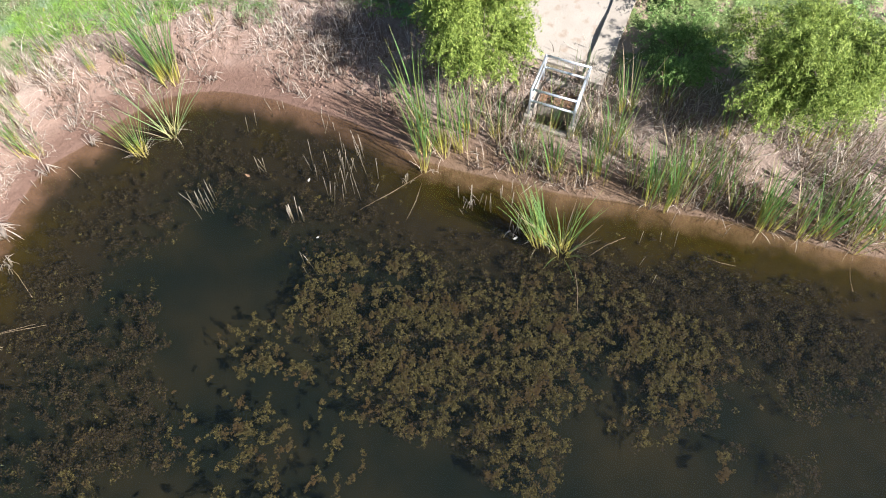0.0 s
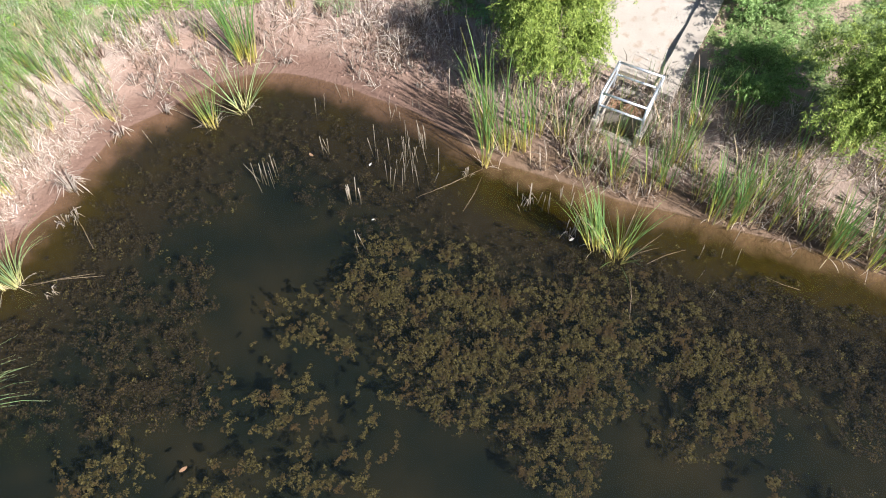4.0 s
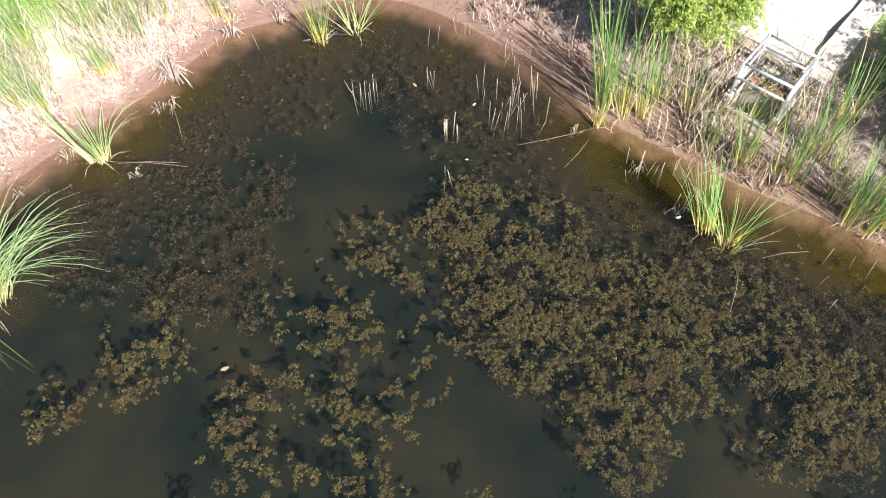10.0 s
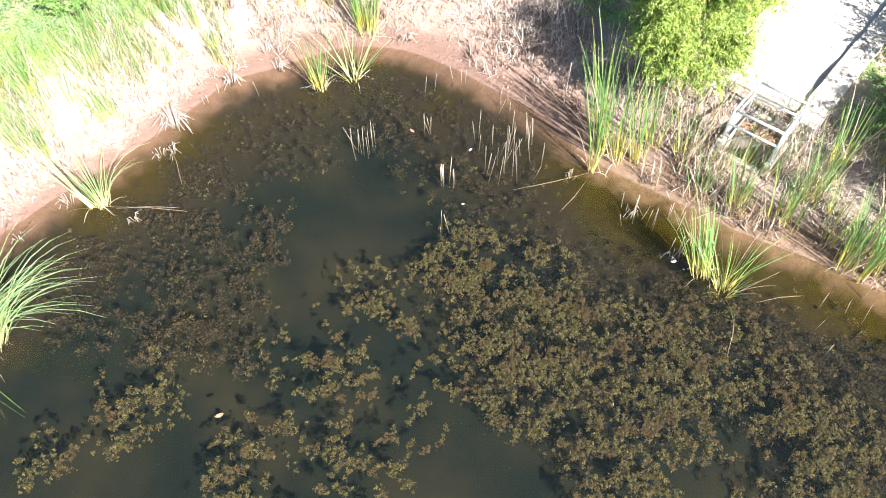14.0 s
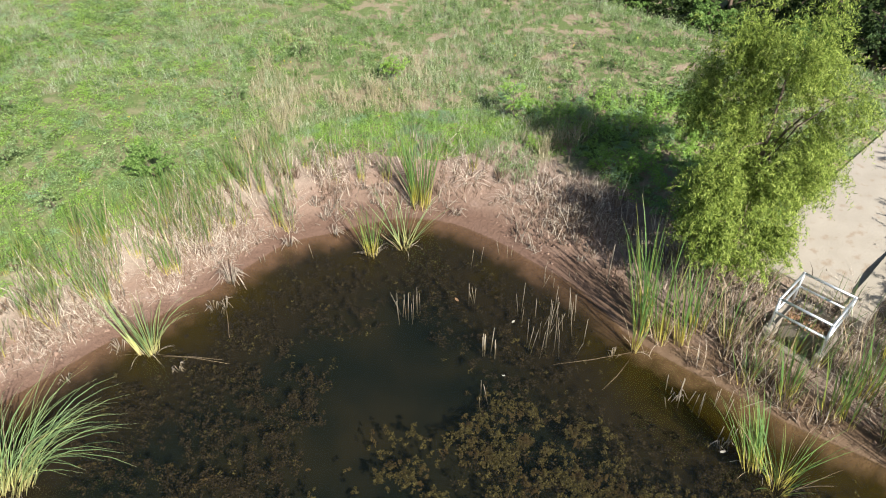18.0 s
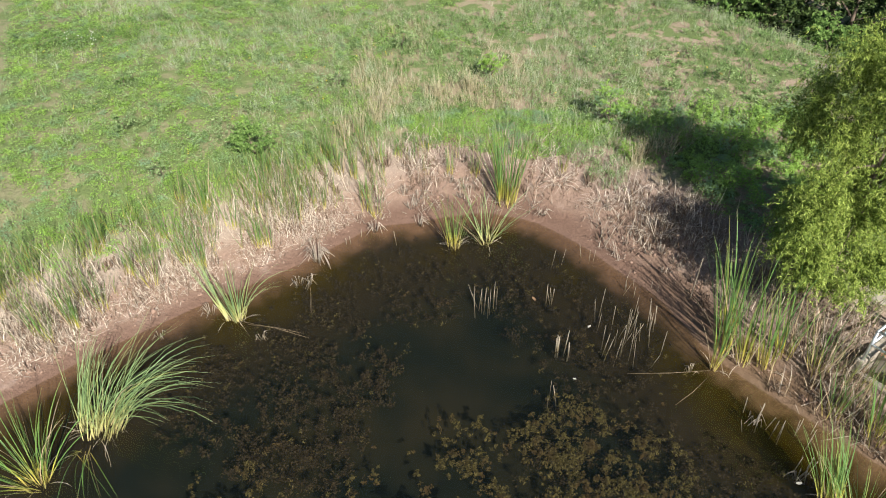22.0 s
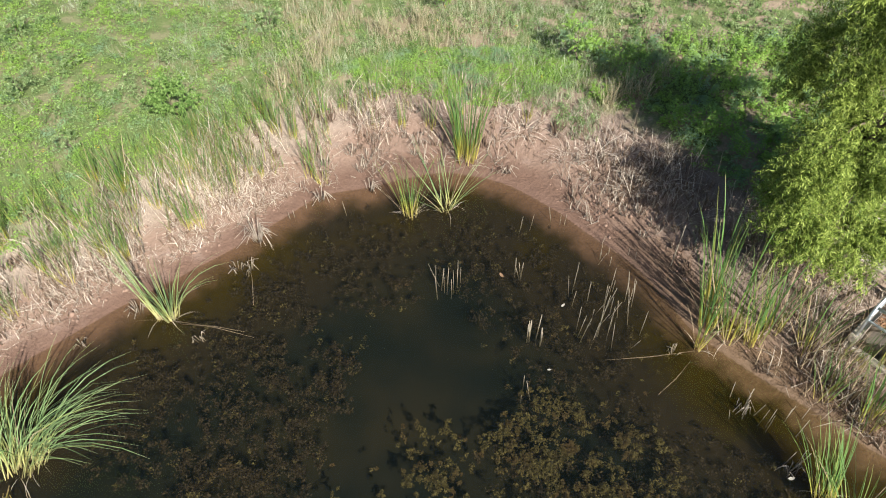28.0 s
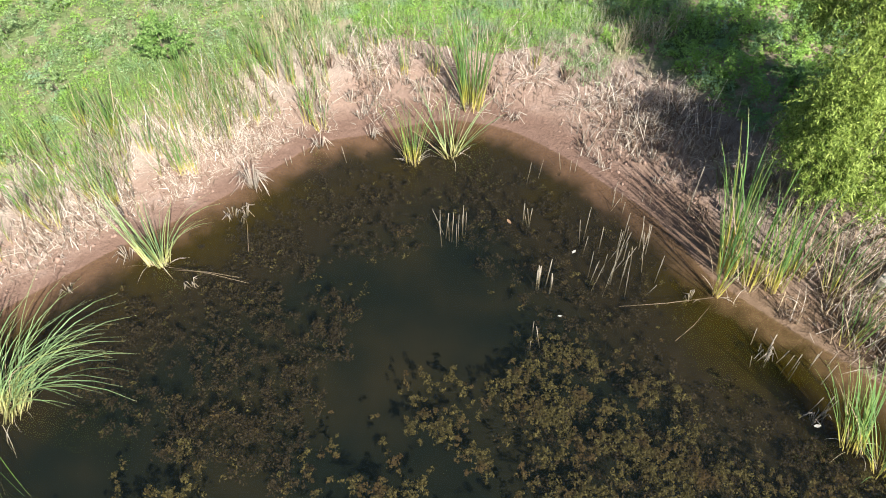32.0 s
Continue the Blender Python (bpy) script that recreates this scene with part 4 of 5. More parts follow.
def pondweed():
    rng = np.random.RandomState(21)

    def sprigs(circles, per_area, depth, leaves, size, spread, gaps):
        xy = []
        for x, y, r in circles:
            n = int(per_area * r * r * 3.14)
            a, q = rng.uniform(0, 6.283, n), r * 1.25 * np.sqrt(rng.random_sample(n))
            xy.append(np.c_[x + q * np.cos(a), y + q * np.sin(a)])
        xy = np.concatenate(xy)
        rag = 0.8 * wave(xy[:, 0], xy[:, 1], 4.5, 31) + 1.3 * wave(xy[:, 0], xy[:, 1], 11.0, 32) + rng.uniform(-0.15, 0.15, len(xy))
        xy, rag = xy[rag > gaps], rag[rag > gaps]
        n = len(xy)
        z = -depth[0] - (depth[1] - depth[0]) * rng.beta(1.1, 1.9, n) - 0.06 * np.clip(0.6 - rag, 0, 1)
        r = spread * rng.uniform(0.4, 1.4, n)
        centre = np.repeat(np.c_[xy, z], leaves, 0)
        off = rng.normal(0, 1, (n * leaves, 3)) * np.repeat(r, leaves)[:, None] * [0.6, 0.6, 0.35]
        place = centre + off
        place[:, 2] = np.minimum(place[:, 2], -0.012)
        return leaflets(place, 0.7, size * rng.uniform(0.5, 1.5, len(place)), 0.45, rng)

    def clumps(circles, per_area, gaps, reach=1.2):
        """Ragged little domes: lobes of leaves that stand nearest to the surface in the middle."""
        spots = []
        for x, y, r in circles:
            n = max(3, int(per_area * r * r * 3.14))
            a, q = rng.uniform(0, 6.283, n), r * reach * np.sqrt(rng.random_sample(n))
            spots.append(np.c_[x + q * np.cos(a), y + q * np.sin(a)])
        c = np.concatenate(spots)
        rag = 0.7 * wave(c[:, 0], c[:, 1], 4.5, 31) + 0.9 * wave(c[:, 0], c[:, 1], 9.0, 32) + 1.2 * wave(c[:, 0], c[:, 1], 27.0, 33) + rng.uniform(-0.2, 0.2, len(c))
        c = c[rag > gaps]
        top, wide, deep = -0.014 - 0.09 * rng.beta(1.0, 2.4, len(c)), 0.022 + 0.062 * rng.beta(1.3, 2.0, len(c)), rng.uniform(0.05, 0.14, len(c))
        lobes = np.maximum(2, (900 * wide**2 + 1.5).astype(int))
        k = np.repeat(np.arange(len(c)), lobes)
        a, q = rng.uniform(0, 6.283, len(k)), np.sqrt(rng.random_sample(len(k)))
        bearing, long = rng.uniform(0, 6.283, len(c)), rng.uniform(1.0, 2.4, len(c))
        px, py = wide[k] * q * np.cos(a) * long[k], wide[k] * q * np.sin(a) / long[k] ** 0.5
        px, py = px * np.cos(bearing[k]) - py * np.sin(bearing[k]), px * np.sin(bearing[k]) + py * np.cos(bearing[k])
        lobe = np.c_[c[k, 0] + px, c[k, 1] + py, top[k] - deep[k] * q**2 * rng.uniform(0.5, 1.1, len(k))]
        per = 13
        at = np.repeat(lobe, per, 0)
        out = rng.normal(0, 1, at.shape) * [0.017, 0.017, 0.009] * np.repeat(rng.uniform(0.6, 1.4, len(k)), per)[:, None]
        at = at + out
        at[:, 2] = np.minimum(at[:, 2] - 9.0 * (out[:, 0] ** 2 + out[:, 1] ** 2), -0.010)
        return leaflets(at, 0.7, 0.033 * rng.uniform(0.5, 1.5, len(at)), 0.48, rng)

    v1, f1 = clumps(DENSE, 150, 0.08)
    v2, f2 = clumps(MIDDLE, 190, 0.50)
    v3, f3 = clumps(SMALL, 120, -0.9)
    v, f = np.r_[v1, v2, v3], np.r_[f1, f2 + len(v1), f3 + len(v1) + len(v2)]
    stuff("pondweed", v, f, "weed", "olive-yellow submerged pondweed in ragged floating mats", "pondweed")
    v, f = sprigs(BROWN + EAST, 110, (0.09, 0.28), 18, 0.036, 0.055, -0.2)
    stuff("brown_pondweed", v, f, "weed_brown_dim", "brown silty pondweed under the water, colour dimmed for its depth", "pondweed")
    v, f = sprigs(DENSE + EAST, 60, (0.18, 0.34), 16, 0.045, 0.08, -0.5)
    stuff("deep_pondweed", v, f, "weed_brown_dim", "pondweed stems below the floating mats, coloured dark for depth", "pondweed")
    v, f = sprigs([(x, y, r * 1.5) for x, y, r in BROWN + EAST], 5, (0.04, 0.14), 16, 0.034, 0.05, -0.2)
    stuff("scattered_pondweed", v, f, "weed", "scattered olive pondweed sprigs near the surface", "pondweed")


pondweed()


# ---------------------------------------------------------------- concrete inlet with its railing
U, V2 = Vector((0.70, -0.714, 0)), Vector((-0.714, -0.70, 0))  # along the front, and towards the pond
CORNER = Vector((6.25, 9.98, 0))  # back corner of the railing
WIDE, DEEP, RAIL_TOP, RAIL_MID = 0.9, 0.95, 1.25, 0.94


def railing():
    top = new("guard_rail")
    top.location = (*(CORNER + U * WIDE / 2 + V2 * DEEP / 2).xy, 0.45)
    base = top.location.copy()
    a, b = CORNER, CORNER + U * WIDE
    c, d = a + V2 * DEEP, b + V2 * DEEP

    def pipe(name, p, q, zp, zq, r=0.024):
        part(name, tube([Vector((p.x, p.y, zp)) - base, Vector((q.x, q.y, zq)) - base], [r, r], 10), "steel", top)

    for p in (a, b, c, d):
        pipe("post", p, p, 0.42, RAIL_TOP, 0.025)
        bm = bmesh.new()
        bmesh.ops.create_uvsphere(bm, u_segments=10, v_segments=6, radius=0.03, matrix=Matrix.Translation(Vector((p.x, p.y, RAIL_TOP)) - base))
        part("elbow", bm, "steel", top)
    for z, name in ((RAIL_TOP, "top_rail"), (RAIL_MID, "middle_rail")):
        for p, q in ((a, b), (c, d), (b, d), (a, c)):
            pipe(name, p, q, z, z)
    tagged(top, "galvanised steel pipe railing round a concrete inlet", "railing")


def inlet():
    top = new("concrete_inlet")
    mid = CORNER + U * WIDE / 2 + V2 * DEEP / 2
    top.location = (mid.x, mid.y, 0.2)
    turn = Matrix.Rotation(math.atan2(U.y, U.x), 4, "Z")  # local x along U, local y away from the pond
    for name, x, y, sx, sy, z0, z1 in [
        ("side_wall", -0.46, 0.0, 0.13, 1.1, -0.7, 0.36), ("side_wall", 0.46, 0.0, 0.13, 1.1, -0.7, 0.36), ("back_wall", 0, 0.50, 0.79, 0.12, -0.7, 0.42),
        ("front_wall", 0, -0.50, 0.79, 0.12, -0.7, 0.12), ("ledge", 0, 0.24, 0.79, 0.36, -0.7, 0.22), ("floor_slab", 0, -0.2, 0.79, 0.5, -0.7, -0.42),
    ]:
        bm = bmesh.new()
        box(bm, (sx, sy, z1 - z0), turn @ Matrix.Translation((x, y, (z0 + z1) / 2)))
        bmesh.ops.bevel(bm, geom=bm.edges[:], offset=0.012, segments=2, affect="EDGES")
        part(name, bm, "concrete", top)
    tagged(top, "weathered concrete drain inlet box with open front", "drain inlet")
    return mid, turn


railing()
INLET, INLET_TURN = inlet()


def litter_pile():
    rng = np.random.RandomState(4)
    n = 700
    q = np.c_[rng.uniform(-0.38, 0.38, n), rng.uniform(0.02, 0.44, n), 0.43 + 0.05 * rng.random_sample(n), ]
    t = np.array(INLET_TURN.to_3x3())
    place = q @ t.T + [INLET.x, INLET.y, 0]
    v, f = leaflets(place, 0.5, rng.uniform(0.03, 0.1, n), 0.3, rng)
    stuff("leaf_litter", v, f, "litter", "red-brown leaf litter piled on the inlet ledge", "leaf litter")


litter_pile()

RUN = Vector((0.735, 0.678, 0)).normalized()
SIDE = Vector((0.678, -0.735, 0)).normalized()  # to the east of the run


def slab(name, start, width, length, lift, thick, material, label, category, rows=40, cols=6):
    """A slab that follows the slope, with thickness and rounded edges."""
    bm = bmesh.new()
    rng = random.Random(2)
    grid = []
    for i in range(rows + 1):
        row = []
        for j in range(cols + 1):
            p = start + RUN * (length * i / rows) + SIDE * (width * j / cols)
            if 0 < i < rows and j in (0, cols):
                p = p + SIDE * rng.uniform(-0.01, 0.01)
            z = float(height(np.array([start.x + RUN.x * length * i / rows + SIDE.x * width / 2]), np.array([start.y + RUN.y * length * i / rows + SIDE.y * width / 2]))[0])
            row.append(bm.verts.new((p.x, p.y, z + lift)))
        grid.append(row)
    faces = [bm.faces.new((grid[i][j], grid[i][j + 1], grid[i + 1][j + 1], grid[i + 1][j])) for i in range(rows) for j in range(cols)]
    bmesh.ops.recalc_face_normals(bm, faces=bm.faces)
    if faces[0].normal.z < 0:
        bmesh.ops.reverse_faces(bm, faces=bm.faces)
    out = bmesh.ops.extrude_face_region(bm, geom=bm.faces[:])
    moved = [g for g in out["geom"] if isinstance(g, bmesh.types.BMVert)]
    for v in moved:
        v.co.z -= thick
    bmesh.ops.recalc_face_normals(bm, faces=bm.faces)
    me = bpy.data.meshes.new(name)
    bm.to_mesh(me)
    bm.free()
    me.materials.append(M[material])
    return tagged(new(name, me), label, category, kind="structure")


slab("pavement_kerb", Vector((6.88, 9.52, 0)), 0.43, 12.0, 0.16, 0.5, "concrete", "grey concrete strip beside the apron, shaded by trees", "pavement")
slab("pavement_apron", Vector((6.62, 10.1, 0)) - SIDE * 1.2, 1.83, 11.0, 0.05, 0.3, "sand", "pale sandy concrete apron running down to the inlet", "pavement")


# ---------------------------------------------------------------- trees
def tree(name, x, y, centre, radius, twigs, leaves, leaf, droop, label, material, group="", limbs=9, trunk=0.09, ratio=0.2, seed=0, lobe=26, tight=0.17):
    rng = np.random.RandomState(seed)
    pr = random.Random(seed)
    z0 = ground_at(x, y)
    top = new(name)
    top.location = (x, y, z0 - 0.03)
    base = Vector(top.location)
    c = Vector(centre) - base
    fork = Vector((c.x * 0.35, c.y * 0.35, max(0.25, c.z * 0.4)))
    bm = tube([(0, 0, 0), fork * 0.5 + Vector((0.05, 0.03, 0)), fork, c * 0.8, c + Vector((0, 0, radius[2] * 0.55))], [trunk, trunk * 0.85, trunk * 0.7, trunk * 0.45, trunk * 0.15], 9)
    part("trunk", bm, "bark", top)
    for i in range(limbs):
        a = 6.283 * i / limbs + pr.uniform(-0.3, 0.3)
        end = c + Vector((math.cos(a) * radius[0] * 0.8, math.sin(a) * radius[1] * 0.8, radius[2] * pr.uniform(-0.5, 0.6)))
        s = fork.lerp(c, pr.uniform(0.0, 0.9))
        m = s.lerp(end, 0.5) + Vector((0, 0, radius[2] * 0.12))
        part("limb", tube([s, m, end], [trunk * 0.3, trunk * 0.17, trunk * 0.06], 6), "bark", top)
    # twigs lie in lobes of the crown, so that its outline is uneven and has gaps
    lobes = rng.normal(0, 1, (lobe, 3))
    lobes /= np.linalg.norm(lobes, axis=1)[:, None]
    lobes *= rng.uniform(0.35, 0.95, (lobe, 1))
    pick = rng.randint(0, lobe, twigs)
    p = lobes[pick] + rng.normal(0, tight, (twigs, 3))
    p = p * np.array(radius) + np.array(c)
    yaw = np.arctan2(p[:, 1] - c.y, p[:, 0] - c.x) + rng.normal(0, 0.8, twigs)
    size = rng.uniform(0.5, 1.2, twigs) * droop[1]
    s = rng.random_sample((twigs, leaves))
    way = np.stack([np.cos(yaw), np.sin(yaw)], 1)
    lean = rng.uniform(0.1, 0.7, twigs)[:, None]
    out = s * size[:, None]
    xy = p[:, None, :2] + way[:, None] * out[:, :, None] * 0.75
    z = p[:, 2][:, None] + out * lean - droop[0] * out**2 / np.maximum(size[:, None], 0.05) * 1.1
    place = np.concatenate([xy, z[:, :, None]], 2).reshape(-1, 3) + rng.normal(0, 0.045 * droop[1], (twigs * leaves, 3))
    place[:, 2] = np.maximum(place[:, 2], 0.12)
    v, f = leaflets(place, 1.0, leaf * rng.uniform(0.6, 1.4, len(place)), ratio, rng)
    crown = new("crown", fast_mesh("crown", v, f, material))
    crown.parent = top
    return tagged(top, label, name.replace("_", " "), group)


tree("willow_tree", 5.95, 12.0, (5.55, 11.5, 3.25), (1.4, 1.55, 2.3), 2700, 62, 0.066, (0.9, 0.55), "bright yellow-green willow beside the concrete inlet", "willow", seed=1, ratio=0.2, lobe=46, tight=0.125)
# Low lobe of the willow's crown, added as its own tree; shades the bank.
tree("willow_sapling", 5.15, 10.55, (4.98, 10.3, 2.1), (0.85, 0.85, 0.95), 760, 50, 0.07, (0.9, 0.45), "low bright green lobe of the willow crown hanging beside the railing", "willow", seed=15, ratio=0.2, limbs=4, trunk=0.03)
tree("willow_tree", 10.2, 7.30, (9.9, 7.05, 2.25), (1.4, 1.35, 1.15), 1800, 56, 0.066, (0.8, 0.55), "bright green willow leaning over the reedy bank", "willow", seed=2, ratio=0.2, lobe=36, tight=0.13)
tree("leafy_shrub", 8.8, 9.0, (8.8, 9.0, 1.15), (0.85, 0.8, 0.5), 420, 40, 0.06, (0.2, 0.35), "dark green shrub shaded by the willow", "shrub", seed=3, ratio=0.22, limbs=5, trunk=0.03)
tree("leafy_shrub", 9.9, 10.6, (9.9, 10.5, 1.6), (0.9, 1.0, 0.7), 420, 40, 0.06, (0.1, 0.4), "bright green feathery shrub beside the concrete strip", "feathery", seed=4, ratio=0.3, limbs=5, trunk=0.03)
tree("leafy_shrub", 10.9, 12.3, (10.9, 12.2, 1.7), (0.9, 0.9, 0.8), 420, 40, 0.06, (0.1, 0.4), "bright green feathery shrub above the bank", "feathery", seed=5, ratio=0.3, limbs=5, trunk=0.03)
tree("small_bush", 1.47, 16.3, (1.47, 16.3, 1.5), (0.4, 0.4, 0.45), 110, 30, 0.055, (0.2, 0.25), "small green bush above the bank", "herb", seed=7, ratio=0.35, limbs=4, trunk=0.02)
tree("small_bush", -1.65, 18.1, (-1.65, 18.1, 1.55), (0.3, 0.28, 0.28), 80, 30, 0.055, (0.2, 0.2), "small round green bush in the meadow", "herb", seed=8, ratio=0.35, limbs=4, trunk=0.02)
tree("small_bush", -6.9, 13.7, (-6.9, 13.7, 1.35), (0.6, 0.45, 0.25), 120, 30, 0.07, (0.2, 0.25), "dark green weed clump in the meadow", "shrub", seed=9, ratio=0.4, limbs=3, trunk=0.02)


def woods():
    pr = random.Random(14)
    along, away = Vector((0.77, -0.64, 0)), Vector((0.64, 0.77, 0))
    start = Vector((6.2, 21.9, 0))
    for i in range(17):
        p = start + along * (-9 + 1.9 * i + pr.uniform(-0.5, 0.5)) + away * pr.choice((3.2, 4.6, 6.5))
        z = ground_at(p.x, p.y)
        tall = pr.uniform(3.4, 5.2)
        tree("woodland_tree", p.x, p.y, (p.x, p.y, z + tall * 0.55), (1.9, 1.9, tall * 0.55), 260, 28, 0.14, (0.3, 0.9), "dark green broadleaf tree at the edge of the woods", "wood_leaf", "woodland trees", limbs=5, trunk=0.14, ratio=0.6, seed=60 + i)
    for i in range(7):
        p = start + along * (-8 + 3.1 * i) + away * 1.9
        tree("woodland_bush", p.x, p.y, (p.x, p.y, ground_at(p.x, p.y) + 0.7), (1.0, 0.9, 0.7), 160, 34, 0.09, (0.3, 0.5), "leafy bush in front of the dark woods", "shrub", "woodland bushes", limbs=4, trunk=0.05, ratio=0.5, seed=90 + i)
    tree("juniper_bush", 13.6, 19.2, (13.6, 19.2, 1.9), (1.5, 1.3, 1.2), 420, 34, 0.12, (0.3, 0.5), "dense dark green juniper below the meadow crest", "juniper", limbs=5, trunk=0.07, ratio=0.25, seed=120)

    for i in range(9):
        p = start + along * (-8 + 3.4 * i + pr.uniform(-0.6, 0.6)) + away * pr.uniform(9.0, 11.0)
        tree("woodland_tree", p.x, p.y, (p.x, p.y, ground_at(p.x, p.y) + 2.6), (2.5, 2.4, 2.7), 330, 24, 0.19, (0.3, 1.0), "tall dark broadleaf tree deep in the woods", "wood_leaf", "woodland trees", limbs=5, trunk=0.16, ratio=0.6, seed=140 + i)


woods()


def meadow_weeds():
    """Upright weeds and pale grass clumps that stand out of the meadow, one of each grown and then copied."""
    pr = random.Random(31)
    weed = tree("meadow_weed", -8.58, 12.44, (-8.58, 12.44, ground_at(-8.58, 12.44) + 0.28), (0.2, 0.2, 0.26), 34, 20, 0.05, (0.2, 0.16), "grey-green upright weed standing in the meadow", "sage", "meadow weeds", limbs=3, trunk=0.012, ratio=0.35, seed=33)
    for x, y in [(-8.65, 10.72), (-11.25, 15.93), (-9.51, 14.93), (-10.17, 13.85), (1.15, 19.13), (-0.12, 22.35), (3.82, 19.81), (-4.37, 19.44), (-6.2, 16.61), (1.83, 18.27), (-12.38, 20.36), (-5.6, 16.9), (-7.6, 15.4), (3.1, 17.6), (4.6, 18.3)]:
        copy = copy_thing(weed, Matrix.Translation((x, y, ground_at(x, y) - 0.03)) @ Matrix.Rotation(pr.uniform(0, 6.28), 4, "Z"))
        copy.scale = (pr.uniform(0.7, 1.3),) * 3
    rng = np.random.RandomState(9)
    n = 90
    base = np.c_[rng.normal(0, 0.09, (n, 2)), np.zeros(n)]
    v, f, s = strips(base, rng.uniform(0, 6.283, n), np.abs(rng.normal(0, 0.3, n)), rng.uniform(0.1, 1.0, n), rng.uniform(0.4, 0.9, n), rng.uniform(0.006, 0.012, n), 4, rng.uniform(-1.5, 1.5, n))
    first = new("tan_grass_clump", fast_mesh("tan_grass_clump", v, f, "tan_grass", {"along": s}))
    tagged(first, "pale tan clump of tall dry grass above the bank", "grass clump", "tan grass clumps")
    spots = [(-4.72, 15.36), (-5.01, 14.95), (-4.25, 16.21), (2.14, 14.9), (2.87, 15.11), (-3.02, 17.07), (-4.4, 15.7), (2.5, 15.2), (3.3, 15.6), (-2.2, 17.5)]
    for i, (x, y) in enumerate(spots):
        ob = first if i == 0 else copy_thing(first, Matrix())
        ob.matrix_basis = Matrix.Translation((x, y, ground_at(x, y) - 0.01)) @ Matrix.Rotation(pr.uniform(0, 6.28), 4, "Z")


meadow_weeds()


# ---------------------------------------------------------------- meadow
def meadow():
    rng = np.random.RandomState(77)

    def scatter(n, x0, x1, y0, y1, near=2.1, shaded=False):
        xy = np.c_[rng.uniform(x0, x1, n), rng.uniform(y0, y1, n)]
        d = shore_distance(xy[:, 0], xy[:, 1])
        rel = xy - [6.62, 10.1]
        run, side = rel @ [RUN.x, RUN.y], rel @ [SIDE.x, SIDE.y]
        paved = (run > -0.9) & (side > -1.3) & (side < 1.1)
        fall = (xy[:, 0] - 6.2) * 0.64 + (xy[:, 1] - 21.9) * 0.77
        keep = (d > near + 0.5 * wave(xy[:, 0], xy[:, 1], 1.5, 5)) & ~paved & (fall < 3)
        if not shaded:
            keep &= ((xy[:, 0] - 4.3) / 2.4) ** 2 + ((xy[:, 1] - 14.0) / 2.4) ** 2 > 1
        return xy[keep], d[keep]

    def tufts(name, xy, blades, tall, wide, material, label, lean=0.35, category="grass", segs=2):
        n = len(xy) * blades
        base = np.repeat(np.c_[xy, height(xy[:, 0], xy[:, 1])], blades, 0)
        base[:, :2] += rng.normal(0, 0.05, (n, 2))
        v, f, s = strips(base, rng.uniform(0, 6.283, n), np.abs(rng.normal(0, lean, n)), rng.uniform(0, 1.0, n), rng.uniform(tall[0], tall[1], n), rng.uniform(wide[0], wide[1], n), segs, rng.uniform(-1.5, 1.5, n))
        stuff(name, v, f, material, label, category, {"along": s})

    def herbs(name, xy, leaves, size, rise, spread, material, label):
        n = len(xy) * leaves
        base = np.repeat(np.c_[xy, height(xy[:, 0], xy[:, 1])], leaves, 0)
        base[:, :2] += rng.normal(0, spread, (n, 2))
        base[:, 2] += rise * rng.random_sample(n)
        v, f = leaflets(base, 0.6, size * rng.uniform(0.6, 1.5, n), 0.55, rng)
        stuff(name, v, f, material, label, "meadow herbs")

    def mounds(name, xy, leaves, size, wide, rise, material, label):
        """Low domes of leaves."""
        n = len(xy) * leaves
        r = np.repeat(rng.uniform(wide[0], wide[1], len(xy)), leaves)
        lumpy = np.clip(0.6 + 0.6 * wave(xy[:, 0], xy[:, 1], 3.6, 71) + 0.75 * wave(xy[:, 0], xy[:, 1], 9.5, 74), 0.1, 2.0)
        h = np.repeat(rng.uniform(rise[0], rise[1], len(xy)) * lumpy, leaves)
        base = np.repeat(np.c_[xy, height(xy[:, 0], xy[:, 1])], leaves, 0)
        a, q = rng.uniform(0, 6.283, n), np.sqrt(rng.random_sample(n))
        base[:, 0] += r * q * np.cos(a)
        base[:, 1] += r * q * np.sin(a)
        base[:, 2] += h * (1 - q**2) * rng.uniform(0.5, 1.05, n) + 0.02
        v, f = leaflets(base, 0.55, size * rng.uniform(0.6, 1.5, n), 0.42, rng)
        stuff(name, v, f, material, label, "meadow herbs")

    # bright low herbs on the west slope
    xy, d = scatter(27000, -22, 2, 4, 31)
    xy = xy[xy[:, 0] > -5 - 0.62 * xy[:, 1]]
    w = wave(xy[:, 0], xy[:, 1], 1.3, 40) + 0.7 * wave(xy[:, 0], xy[:, 1], 3.4, 41)
    west = np.interp(xy[:, 0] + 0.35 * (xy[:, 1] - 12), [-8, -3, 2], [0.95, 0.15, -1.2])
    bare = wave(xy[:, 0], xy[:, 1], 2.6, 72) + 0.8 * wave(xy[:, 0], xy[:, 1], 8.0, 75) > 0.80
    k = (w + rng.uniform(-0.3, 0.3, len(xy)) < west) & ~bare
    mounds("low_green_herbs", xy[k], 30, 0.042, (0.08, 0.20), (0.06, 0.30), "herb", "bright green low leafy herbs covering the slope")
    # greyish herbs and bare soil on the north-east slope
    xy, d = scatter(24000, -12, 15, 13, 34)
    w = wave(xy[:, 0], xy[:, 1], 1.8, 42) + 0.6 * wave(xy[:, 0], xy[:, 1], 4.5, 43)
    k = w > rng.uniform(-0.15, 0.5, len(xy))
